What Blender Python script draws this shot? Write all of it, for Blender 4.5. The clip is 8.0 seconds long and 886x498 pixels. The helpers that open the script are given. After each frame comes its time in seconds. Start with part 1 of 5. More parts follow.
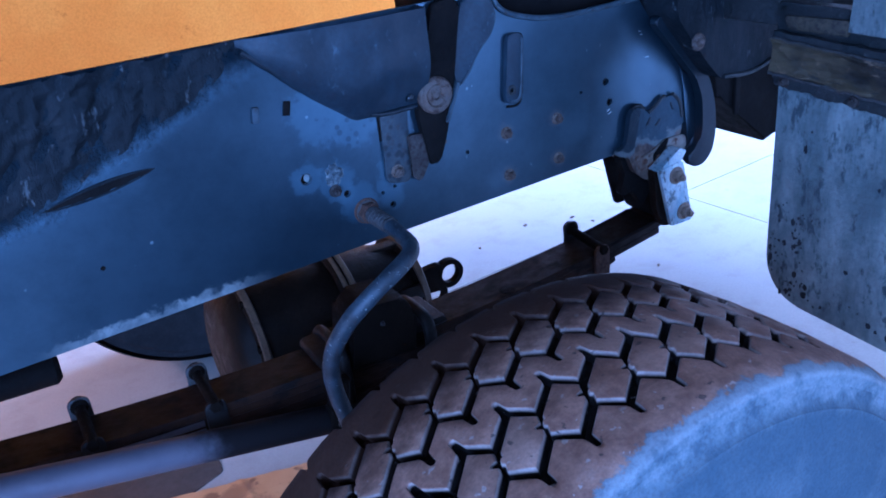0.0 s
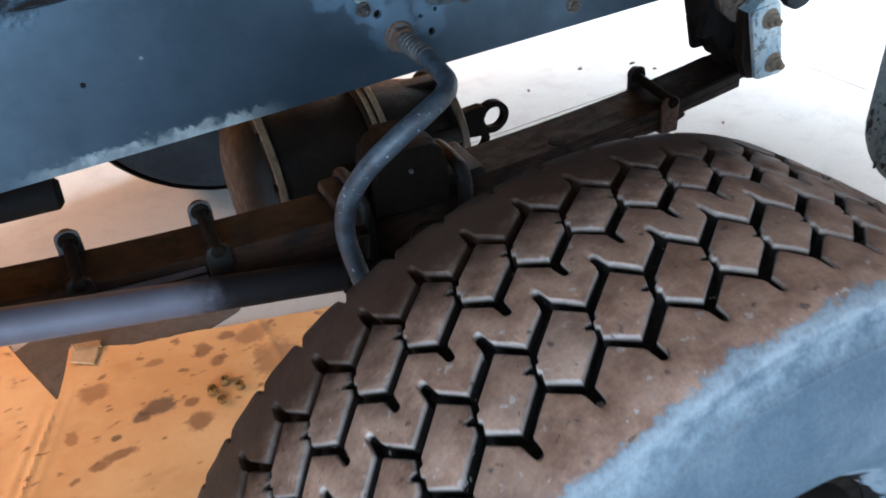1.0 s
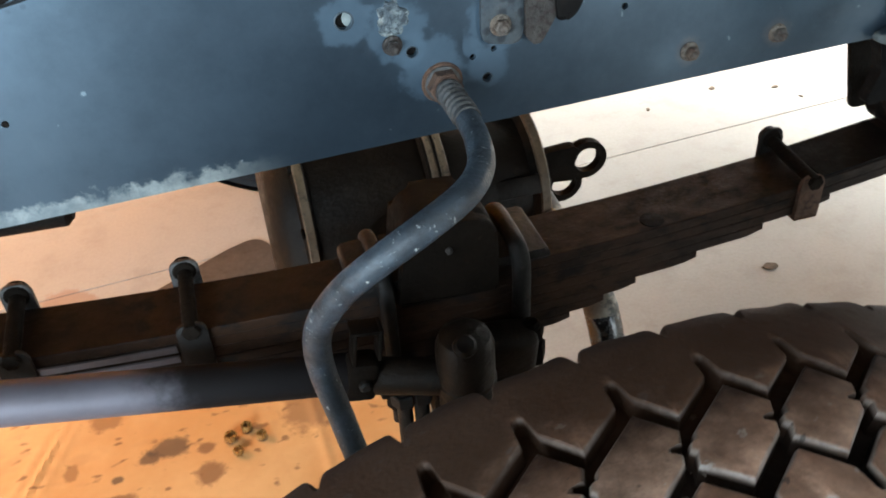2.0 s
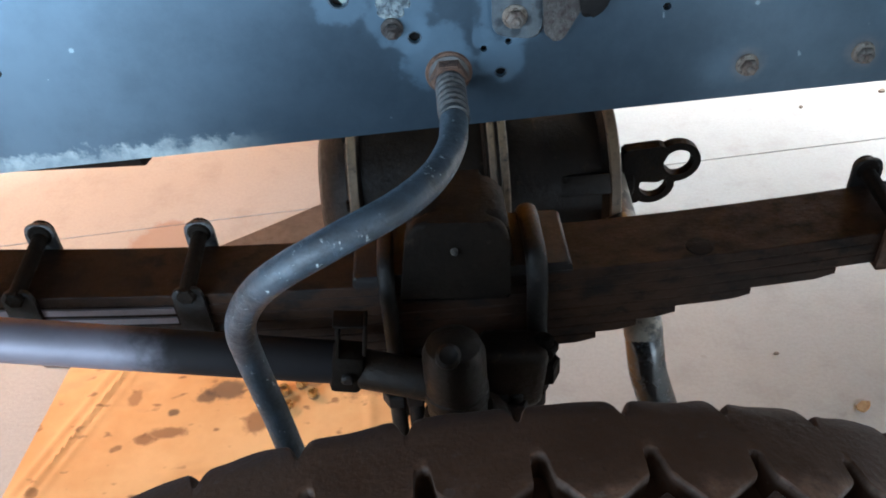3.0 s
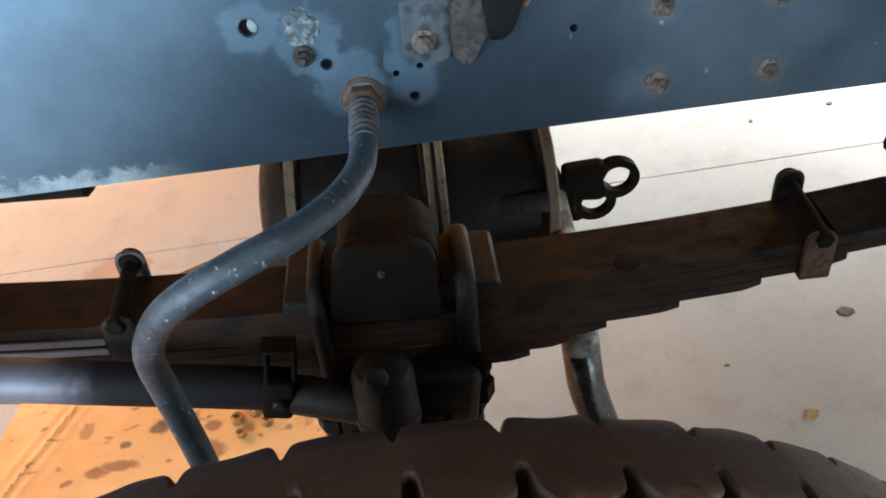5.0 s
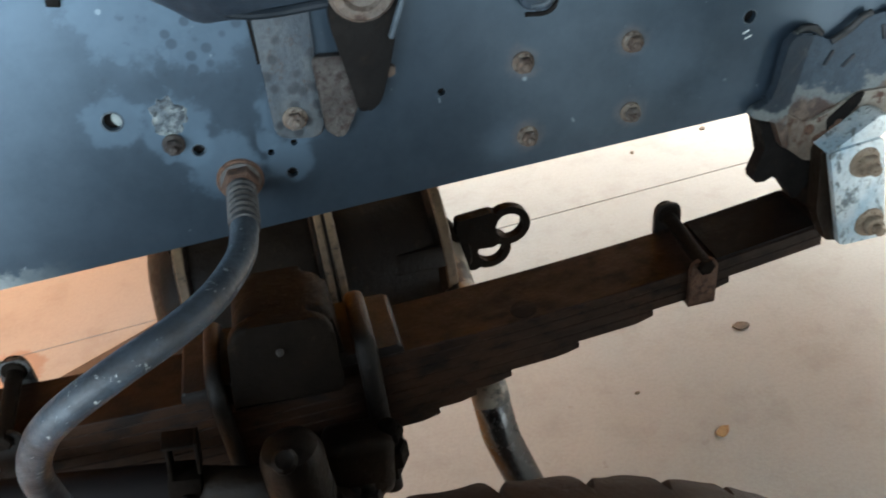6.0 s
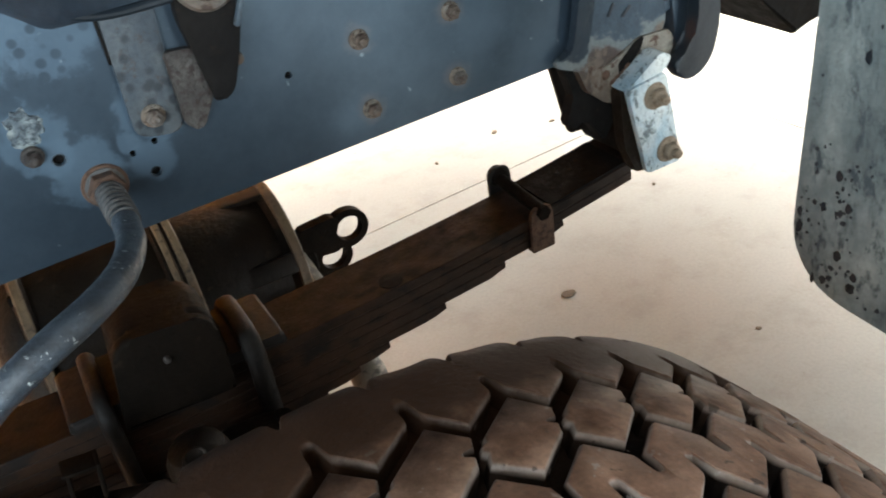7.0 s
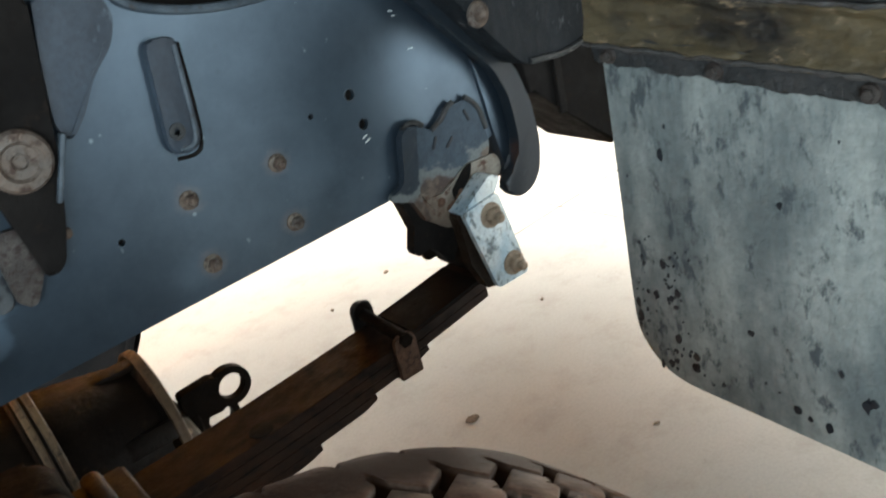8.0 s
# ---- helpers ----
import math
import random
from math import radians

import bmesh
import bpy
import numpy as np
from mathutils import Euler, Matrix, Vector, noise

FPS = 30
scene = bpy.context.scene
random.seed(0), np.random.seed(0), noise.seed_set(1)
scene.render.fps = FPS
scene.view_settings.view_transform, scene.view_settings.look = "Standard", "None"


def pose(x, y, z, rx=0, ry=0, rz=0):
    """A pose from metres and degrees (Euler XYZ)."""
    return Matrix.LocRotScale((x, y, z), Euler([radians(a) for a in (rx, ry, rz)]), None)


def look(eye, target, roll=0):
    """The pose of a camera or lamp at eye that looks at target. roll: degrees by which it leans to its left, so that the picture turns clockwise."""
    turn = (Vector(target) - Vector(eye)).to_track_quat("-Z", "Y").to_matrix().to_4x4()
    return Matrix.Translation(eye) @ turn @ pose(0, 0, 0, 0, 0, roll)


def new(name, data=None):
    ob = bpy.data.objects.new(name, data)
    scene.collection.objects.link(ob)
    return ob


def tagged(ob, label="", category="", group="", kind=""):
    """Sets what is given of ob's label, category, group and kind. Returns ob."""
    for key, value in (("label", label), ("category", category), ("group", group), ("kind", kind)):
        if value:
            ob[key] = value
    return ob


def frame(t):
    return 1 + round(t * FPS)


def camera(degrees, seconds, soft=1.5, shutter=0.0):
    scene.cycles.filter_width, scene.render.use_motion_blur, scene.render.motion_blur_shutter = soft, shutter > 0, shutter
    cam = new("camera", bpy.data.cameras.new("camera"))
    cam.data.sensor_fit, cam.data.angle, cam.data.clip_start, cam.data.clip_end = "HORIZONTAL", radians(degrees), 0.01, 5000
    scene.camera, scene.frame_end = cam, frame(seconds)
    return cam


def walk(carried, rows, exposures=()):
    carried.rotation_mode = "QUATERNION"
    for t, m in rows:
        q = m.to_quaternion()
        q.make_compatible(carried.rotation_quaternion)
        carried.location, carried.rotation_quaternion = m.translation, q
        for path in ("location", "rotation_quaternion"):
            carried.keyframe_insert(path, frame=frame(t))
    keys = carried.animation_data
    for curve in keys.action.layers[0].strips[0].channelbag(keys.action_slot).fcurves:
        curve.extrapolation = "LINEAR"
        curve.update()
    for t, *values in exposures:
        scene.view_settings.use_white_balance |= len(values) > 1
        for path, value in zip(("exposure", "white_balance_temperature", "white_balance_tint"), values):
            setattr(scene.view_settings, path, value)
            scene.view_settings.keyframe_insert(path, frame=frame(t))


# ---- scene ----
cam = camera(55.1, 8.0, 1.8, 0.25)
PATH = [
    (0, (-0.469, -1.095, 1.298), (0.391, 0.496, 0.444), -6.1),
    (0.5, (-0.458, -1.057, 1.278), (0.338, 0.51, 0.324), -4.3),
    (1, (-0.39, -0.957, 1.223), (0.273, 0.524, 0.054), -4.2),
    (1.5, (-0.259, -0.768, 1.183), (0.322, 0.733, -0.003), -5.4),
    (1.7, (-0.242, -0.739, 1.176), (0.283, 0.787, -0.004), -4.9),
    (2.8, (-0.024, -0.671, 1.161), (0.017, 0.878, -0.102), -3.3),
    (3, (-0.017, -0.667, 1.159), (-0.017, 0.889, -0.098), -4.5),
    (3.5, (-0.003, -0.65, 1.153), (-0.026, 0.927, -0.077), -5.2),
    (4, (-0.004, -0.651, 1.147), (-0.004, 0.943, -0.06), -4.4),
    (4.2, (0.001, -0.648, 1.147), (0.017, 0.948, -0.058), -4.3),
    (5.3, (0.046, -0.681, 1.162), (0.135, 0.898, -0.062), -5.5),
    (5.5, (0.051, -0.673, 1.161), (0.182, 0.919, -0.042), -5.9),
    (6, (0.054, -0.671, 1.171), (0.334, 0.946, 0.027), -6.8),
    (6.5, (-0.006, -0.705, 1.168), (0.545, 0.87, 0.066), -7.1),
    (6.6, (-0.018, -0.715, 1.164), (0.571, 0.845, 0.06), -7.3),
    (7, (-0.041, -0.733, 1.139), (0.693, 0.772, 0.047), -8.4),
    (7.5, (-0.025, -0.764, 1.133), (0.851, 0.732, 0.135), -10.5),
    (8, (0.006, -0.804, 1.13), (1.015, 0.708, 0.295), -13.1),
]
EXPOSURES = [
    (0.0, -0.55, 3850, 27), (0.5, -0.2, 4250, 18), (1.0, 0.0, 5500, 8), (1.5, 0.25, 6600, 6), (3.0, 0.55, 5600, 6), (3.5, 0.55, 5850, 6),
    (4.2, 0.55, 5900, 6), (5.5, 0.46, 6050, 6), (6.5, 0.32, 6750, 8), (7.0, 0.40, 6750, 8), (8.0, 0.08, 6800, 8),
]
walk(cam, [(t, look(eye, target, roll)) for t, eye, target, roll in PATH], EXPOSURES)


# ---- world and light ----
world = bpy.data.worlds.new("sky")
scene.world = world
world.use_nodes = True
wn = world.node_tree.nodes
sky = wn.new("ShaderNodeTexSky")
sky.sky_type, sky.sun_disc = "NISHITA", False
sky.sun_elevation, sky.sun_rotation = radians(40), radians(70)
world.node_tree.links.new(sky.outputs["Color"], wn["Background"].inputs["Color"])
wn["Background"].inputs["Strength"].default_value = 0.10


def area_lamp(name, eye, target, width, height, watts, colour):
    data = bpy.data.lights.new(name, "AREA")
    data.shape, data.size, data.size_y, data.energy, data.color = "RECTANGLE", width, height, watts, colour
    lamp = new(name, data)
    lamp.matrix_world = look(eye, target)
    return lamp


# unseen area lamps added to stand in for daylight; their openings are assumed
area_lamp("overhead_fill", (2.9, 1.95, 3.18), (2.0, 1.8, 0.0), 1.8, 1.6, 730, (0.97, 0.985, 1.0))
area_lamp("end_fill", (4.6, 1.9, 1.05), (0.8, 0.6, 0.2), 2.0, 2.0, 26, (0.97, 0.985, 1.0))
area_lamp("daylight_side_doorway", (-2.6, -3.3, 1.28), (-0.6, 0.0, 0.85), 3.0, 2.5, 305, (0.72, 0.87, 1.0))
area_lamp("front_fill", (2.475, -3.3, 1.1), (0.4, 0.0, 0.9), 2.3, 2.1, 82, (0.86, 0.94, 1.0))
# added orange fill for light bounced off the orange wall
area_lamp("warm_bounce_fill", (-2.9, 2.0, 2.2), (-0.7, 0.7, 0.0), 1.2, 0.8, 165, (1.0, 0.52, 0.28))

# ---- materials ----


def material(name):
    m = bpy.data.materials.new(name)
    m.use_nodes = True
    return m, m.node_tree.nodes, m.node_tree.links, m.node_tree.nodes["Principled BSDF"]


def noise_tex(n, l, coord, scale, detail=6.0, rough=0.6, stretch=None):
    t = n.new("ShaderNodeTexNoise")
    t.inputs["Scale"].default_value, t.inputs["Detail"].default_value, t.inputs["Roughness"].default_value = scale, detail, rough
    if stretch:
        mp = n.new("ShaderNodeMapping")
        mp.inputs["Scale"].default_value = stretch
        l.new(coord, mp.inputs["Vector"])
        coord = mp.outputs["Vector"]
    l.new(coord, t.inputs["Vector"])
    return t.outputs["Fac"]


def ramp(n, l, value, lo, hi, a=0.0, b=1.0):
    r = n.new("ShaderNodeMapRange")
    r.interpolation_type = "SMOOTHSTEP"
    for key, v in (("From Min", lo), ("From Max", hi), ("To Min", a), ("To Max", b)):
        r.inputs[key].default_value = v
    l.new(value, r.inputs["Value"])
    return r.outputs["Result"]


def blend(n, l, fac, a, b):
    m = n.new("ShaderNodeMix")
    m.data_type = "RGBA"
    for socket, v in ((m.inputs["Factor"], fac), (m.inputs["A"], a), (m.inputs["B"], b)):
        if isinstance(v, tuple):
            socket.default_value = (*v, 1.0)
        elif isinstance(v, float):
            socket.default_value = v
        else:
            l.new(v, socket)
    return m.outputs["Result"]


def times(n, l, a, b):
    m = n.new("ShaderNodeMath")
    m.operation = "MULTIPLY"
    for socket, v in zip(m.inputs, (a, b)):
        if isinstance(v, float):
            socket.default_value = v
        else:
            l.new(v, socket)
    return m.outputs["Value"]


def worn(name, base, second, worn_col, scale=9.0, rough=(0.4, 0.7), metal=0.0, bump=0.25, grain=180.0, amount=(0.58, 0.72), coords="Object", spots=0.0, stretch=None, gloss=0.5, spot_size=0.15):
    """A base colour that drifts to a second one, patches of wear, fine grain and relief."""
    m, n, l, bsdf = material(name)
    co = n.new("ShaderNodeTexCoord").outputs[coords]
    big = noise_tex(n, l, co, scale, 5.0, 0.62, stretch)
    mid = noise_tex(n, l, co, scale * 4.3, 7.0, 0.7, stretch)
    fine = noise_tex(n, l, co, grain, 3.0, 0.6)
    col = blend(n, l, ramp(n, l, big, 0.35, 0.68), base, second)
    col = blend(n, l, ramp(n, l, mid, amount[0], amount[1]), col, worn_col)
    if spots:
        v = n.new("ShaderNodeTexVoronoi")
        v.inputs["Scale"].default_value = spots
        l.new(co, v.inputs["Vector"])
        col = blend(n, l, ramp(n, l, v.outputs["Distance"], spot_size * 0.67, spot_size * 1.33, 0.75, 0.0), col, tuple(c * 0.25 for c in base))
    col = blend(n, l, ramp(n, l, fine, 0.3, 0.75, 0.0, 0.3), col, tuple(c * 0.45 for c in base))
    l.new(col, bsdf.inputs["Base Color"])
    l.new(ramp(n, l, mid, 0.3, 0.7, rough[0], rough[1]), bsdf.inputs["Roughness"])
    bsdf.inputs["Metallic"].default_value = metal
    bsdf.inputs["Specular IOR Level"].default_value = gloss
    b = n.new("ShaderNodeBump")
    b.inputs["Strength"].default_value, b.inputs["Distance"].default_value = bump, 0.004
    mixed = n.new("ShaderNodeMath")
    mixed.operation = "MULTIPLY_ADD"
    l.new(fine, mixed.inputs[0])
    mixed.inputs[1].default_value = 0.35
    l.new(mid, mixed.inputs[2])
    l.new(mixed.outputs["Value"], b.inputs["Height"])
    l.new(b.outputs["Normal"], bsdf.inputs["Normal"])
    return m


RAIL = worn("chassis_paint", (0.008, 0.012, 0.016), (0.014, 0.019, 0.025), (0.060, 0.072, 0.080), 7.0, (0.32, 0.52), 0.0, 0.15, 260.0, (0.62, 0.76), gloss=0.35)


def rail_material():
    """Blue-black paint with bare pale patches round the drillings, rust round the bolts and a scraped lower edge."""
    m, n, l, bsdf = material("chassis_paint_stained")
    co = n.new("ShaderNodeTexCoord").outputs["Object"]
    big = noise_tex(n, l, co, 4.0, 5.0, 0.6)
    wave = noise_tex(n, l, co, 5.0, 0.5, 0.4)
    mid = noise_tex(n, l, co, 26.0, 7.0, 0.7)
    rag = noise_tex(n, l, co, 60.0, 5.0, 0.65)
    fine = noise_tex(n, l, co, 300.0, 3.0, 0.6)
    col = blend(n, l, ramp(n, l, big, 0.35, 0.68), (0.0070, 0.0105, 0.0150), (0.0125, 0.0180, 0.0240))
    col = blend(n, l, ramp(n, l, mid, 0.58, 0.75, 0.0, 0.2), col, (0.006, 0.008, 0.010))
    wobble = n.new("ShaderNodeMath")
    wobble.operation = "MULTIPLY_ADD"
    l.new(rag, wobble.inputs[0])
    wobble.inputs[1].default_value, wobble.inputs[2].default_value = 1.5, 0.25

    def spot(centre, radius, colour, most, soft=0.35):
        nonlocal col
        d = n.new("ShaderNodeVectorMath")
        d.operation = "DISTANCE"
        l.new(co, d.inputs[0])
        d.inputs[1].default_value = centre
        far = times(n, l, times(n, l, d.outputs["Value"], 1.0 / radius), wobble.outputs["Value"])
        mask = ramp(n, l, far, 1.0 - soft, 1.0, most, 0.0)
        col = blend(n, l, mask, col, colour)

    for x, z, r in ((-0.086, 0.889, 0.027), (-0.040, 0.872, 0.032), (-0.030, 0.852, 0.020), (0.046, 0.825, 0.024), (-0.008, 0.830, 0.034), (0.056, 0.868, 0.034), (0.03, 0.845, 0.012), (-0.05, 0.975, 0.05), (0.0, 0.955, 0.045)):
        spot((x, 0.0, z), r, (0.050, 0.075, 0.100), 0.7, 0.3)
    for x, z, r in ((0.46, 0.79, 0.06), (0.40, 0.85, 0.05), (0.24, 0.80, 0.03), (-0.60, 0.88, 0.08), (-0.33, 0.97, 0.06)):
        spot((x, 0.0, z), r, (0.05, 0.068, 0.085), 0.45, 0.8)
    for x, z in ((0.362, 0.873), (0.260, 0.873), (0.362, 0.804), (0.261, 0.801)):
        spot((x, 0.0, z), 0.019, (0.080, 0.060, 0.048), 0.7, 0.6)
    # scraped lower edge between two stations of the rail
    sep = n.new("ShaderNodeSeparateXYZ")
    l.new(co, sep.inputs["Vector"])
    edge = n.new("ShaderNodeMath")
    edge.operation = "MULTIPLY_ADD"
    l.new(sep.outputs["X"], edge.inputs[0])
    edge.inputs[1].default_value = -0.030
    l.new(sep.outputs["Z"], edge.inputs[2])
    high = n.new("ShaderNodeMath")
    high.operation = "MULTIPLY_ADD"
    l.new(rag, high.inputs[0])
    high.inputs[1].default_value = -0.055
    l.new(edge.outputs["Value"], high.inputs[2])
    strip = ramp(n, l, high.outputs["Value"], 0.742, 0.752, 1.0, 0.0)
    span = times(n, l, ramp(n, l, sep.outputs["X"], -0.50, -0.38), ramp(n, l, sep.outputs["X"], -0.25, -0.15, 1.0, 0.0))
    col = blend(n, l, times(n, l, strip, times(n, l, span, ramp(n, l, mid, 0.35, 0.62, 0.35, 0.9))), col, (0.29, 0.305, 0.285))
    # crusted dirt along the upper part
    above = n.new("ShaderNodeMath")
    above.operation = "MULTIPLY_ADD"
    l.new(sep.outputs["X"], above.inputs[0])
    above.inputs[1].default_value = -0.45
    l.new(sep.outputs["Z"], above.inputs[2])
    drift = n.new("ShaderNodeMath")
    drift.operation = "MULTIPLY_ADD"
    l.new(noise_tex(n, l, co, 14.0, 5.0, 0.65), drift.inputs[0])
    drift.inputs[1].default_value = 0.09
    l.new(above.outputs["Value"], drift.inputs[2])
    crust = ramp(n, l, drift.outputs["Value"], 1.150, 1.195)
    col = blend(n, l, times(n, l, crust, ramp(n, l, rag, 0.35, 0.6)), col, (0.014, 0.017, 0.020))
    col = blend(n, l, times(n, l, crust, ramp(n, l, rag, 0.58, 0.68, 0.0, 0.4)), col, (0.075, 0.082, 0.082))
    scratch = noise_tex(n, l, co, 80.0, 2.0, 0.5, (1.0, 1.0, 0.8))
    col = blend(n, l, ramp(n, l, scratch, 0.745, 0.77, 0.0, 0.6), col, (0.20, 0.24, 0.26))
    chips = n.new("ShaderNodeTexVoronoi")
    chips.inputs["Scale"].default_value = 30.0
    l.new(co, chips.inputs["Vector"])
    some = n.new("ShaderNodeSeparateColor")
    l.new(chips.outputs["Color"], some.inputs["Color"])
    chipped = times(n, l, ramp(n, l, times(n, l, chips.outputs["Distance"], wobble.outputs["Value"]), 0.045, 0.085, 0.8, 0.0), ramp(n, l, some.outputs["Red"], 0.60, 0.64))
    col = blend(n, l, chipped, col, (0.19, 0.235, 0.25))
    # dark speckle on the bare patch beside the strip bracket
    dots = n.new("ShaderNodeTexVoronoi")
    dots.inputs["Scale"].default_value = 82.0
    l.new(co, dots.inputs["Vector"])
    near = n.new("ShaderNodeVectorMath")
    near.operation = "DISTANCE"
    l.new(co, near.inputs[0])
    near.inputs[1].default_value = (0.005, 0.0, 0.945)
    there = ramp(n, l, times(n, l, near.outputs["Value"], wobble.outputs["Value"]), 0.045, 0.060, 1.0, 0.0)
    col = blend(n, l, times(n, l, there, ramp(n, l, dots.outputs["Distance"], 0.28, 0.44, 0.85, 0.0)), col, (0.008, 0.011, 0.015))
    smear = noise_tex(n, l, co, 9.0, 6.0, 0.7, (1.0, 1.0, 0.35))
    col = blend(n, l, ramp(n, l, smear, 0.56, 0.72, 0.0, 0.2), col, (0.040, 0.054, 0.066))
    grime = noise_tex(n, l, co, 7.0, 9.0, 0.68)
    film = ramp(n, l, grime, 0.44, 0.66)
    clean = n.new("ShaderNodeMath")
    clean.operation = "MULTIPLY_ADD"
    l.new(crust, clean.inputs[0])
    clean.inputs[1].default_value, clean.inputs[2].default_value = -0.96, 1.0
    l.new(times(n, l, clean.outputs["Value"], ramp(n, l, grime, 0.35, 0.70, 0.66, 0.44)), bsdf.inputs["Specular IOR Level"])
    pits = n.new("ShaderNodeTexVoronoi")
    pits.inputs["Scale"].default_value = 46.0
    l.new(co, pits.inputs["Vector"])
    where = times(n, l, ramp(n, l, pits.outputs["Distance"], 0.09, 0.16, 0.8, 0.0), ramp(n, l, grime, 0.50, 0.58))
    col = blend(n, l, where, col, (0.006, 0.006, 0.007))
    streak = noise_tex(n, l, co, 40.0, 4.0, 0.6, (1.0, 1.0, 0.12))
    col = blend(n, l, times(n, l, ramp(n, l, streak, 0.58, 0.74, 0.0, 0.12), film), col, (0.060, 0.066, 0.066))
    l.new(col, bsdf.inputs["Base Color"])
    haze = n.new("ShaderNodeMath")
    haze.operation = "MULTIPLY_ADD"
    l.new(crust, haze.inputs[0])
    haze.inputs[1].default_value = 0.4
    l.new(ramp(n, l, wave, 0.25, 0.75, 0.33, 0.38), haze.inputs[2])
    l.new(haze.outputs["Value"], bsdf.inputs["Roughness"])
    bsdf.inputs["IOR"].default_value = 2.0
    bsdf.inputs["Specular Tint"].default_value = (0.58, 0.79, 1.0, 1.0)
    b = n.new("ShaderNodeBump")
    b.inputs["Strength"].default_value, b.inputs["Distance"].default_value = 0.05, 0.004
    l.new(wave, b.inputs["Height"])
    b2 = n.new("ShaderNodeBump")
    b2.inputs["Distance"].default_value = 0.014
    l.new(times(n, l, crust, 0.9), b2.inputs["Strength"])
    l.new(rag, b2.inputs["Height"])
    l.new(b.outputs["Normal"], b2.inputs["Normal"])
    l.new(b2.outputs["Normal"], bsdf.inputs["Normal"])
    return m


RAIL_WEB = rail_material()


def rusted_paint(name, level, dark, light):
    """Blue paint, rusting brown and scaling pale below a ragged level."""
    m, n, l, bsdf = material(name)
    co = n.new("ShaderNodeTexCoord").outputs["Object"]
    big = noise_tex(n, l, co, 18.0, 5.0, 0.65)
    mid = noise_tex(n, l, co, 60.0, 6.0, 0.7)
    fine = noise_tex(n, l, co, 260.0, 3.0, 0.6)
    sep = n.new("ShaderNodeSeparateXYZ")
    l.new(co, sep.inputs["Vector"])
    height = n.new("ShaderNodeMath")
    height.operation = "MULTIPLY_ADD"
    l.new(big, height.inputs[0])
    height.inputs[1].default_value = -0.12
    l.new(sep.outputs["Z"], height.inputs[2])
    paint = blend(n, l, ramp(n, l, mid, 0.4, 0.65), dark, light)
    rust = blend(n, l, ramp(n, l, mid, 0.42, 0.60), (0.050, 0.027, 0.016), (0.13, 0.095, 0.066))
    pale = ramp(n, l, height.outputs["Value"], level - 0.042, level - 0.030, 0.0, 1.0)
    scale = blend(n, l, pale, rust, (0.125, 0.135, 0.130))
    col = blend(n, l, ramp(n, l, height.outputs["Value"], level - 0.022, level - 0.012, 1.0, 0.0), paint, scale)
    col = blend(n, l, ramp(n, l, fine, 0.3, 0.75, 0.0, 0.3), col, (0.02, 0.018, 0.016))
    l.new(col, bsdf.inputs["Base Color"])
    l.new(ramp(n, l, mid, 0.3, 0.7, 0.42, 0.75), bsdf.inputs["Roughness"])
    b = n.new("ShaderNodeBump")
    bsdf.inputs["Specular Tint"].default_value = (0.62, 0.81, 1.0, 1.0)
    b.inputs["Strength"].default_value, b.inputs["Distance"].default_value = 0.6, 0.004
    l.new(mid, b.inputs["Height"])
    l.new(b.outputs["Normal"], bsdf.inputs["Normal"])
    return m


RUSTED_FACE = rusted_paint("rusting_blue_face", 0.752, (0.022, 0.032, 0.044), (0.044, 0.060, 0.074))
RUSTED_FLANGE = rusted_paint("rusting_dark_flange", 0.738, (0.008, 0.011, 0.015), (0.018, 0.024, 0.030))
RAIL_DIRT = worn("dirty_undercoat", (0.013, 0.016, 0.017), (0.027, 0.028, 0.028), (0.085, 0.085, 0.078), 16.0, (0.35, 0.7), 0.0, 0.9, 120.0, (0.58, 0.72))
CRUST = worn("caked_undercoat", (0.007, 0.009, 0.011), (0.014, 0.017, 0.020), (0.095, 0.103, 0.105), 9.0, (0.5, 0.8), 0.0, 1.0, 110.0, (0.60, 0.68), stretch=(1.8, 1.0, 0.55), gloss=0.2)
PRESSING = worn("scuffed_blue_pressing", (0.012, 0.018, 0.026), (0.030, 0.043, 0.058), (0.075, 0.098, 0.12), 11.0, (0.45, 0.65), 0.0, 0.3, 160.0, (0.58, 0.74), stretch=(1.0, 1.0, 0.6), gloss=0.4)
GRIMY = worn("grimy_pale_foot", (0.026, 0.021, 0.018), (0.058, 0.050, 0.044), (0.020, 0.011, 0.008), 30.0, (0.45, 0.75), 0.1, 0.9, 220.0, (0.48, 0.60))
FERRULE = worn("grimy_ferrule", (0.050, 0.050, 0.050), (0.085, 0.080, 0.074), (0.026, 0.020, 0.017), 40.0, (0.4, 0.65), 0.2, 0.5, 240.0, (0.50, 0.64))
GLOSS_BLACK = worn("glossy_black_pipe", (0.010, 0.010, 0.010), (0.016, 0.015, 0.014), (0.06, 0.05, 0.04), 14.0, (0.16, 0.32), 0.0, 0.1, 200.0, (0.66, 0.78), gloss=0.7)
CAKED = worn("caked_ochre_dirt", (0.085, 0.066, 0.034), (0.009, 0.009, 0.009), (0.170, 0.125, 0.075), 9.0, (0.35, 0.7), 0.0, 0.7, 200.0, (0.57, 0.66), stretch=(1.0, 1.0, 2.0))
PATCH = worn("bare_primer", (0.032, 0.045, 0.058), (0.064, 0.083, 0.098), (0.034, 0.030, 0.027), 20.0, (0.45, 0.7), 0.0, 0.35, 240.0, (0.55, 0.68), spots=95.0, gloss=0.35)
WELD = worn("weld_spatter", (0.05, 0.068, 0.082), (0.24, 0.27, 0.26), (0.018, 0.026, 0.034), 55.0, (0.3, 0.6), 0.1, 0.5, 300.0, (0.50, 0.56))
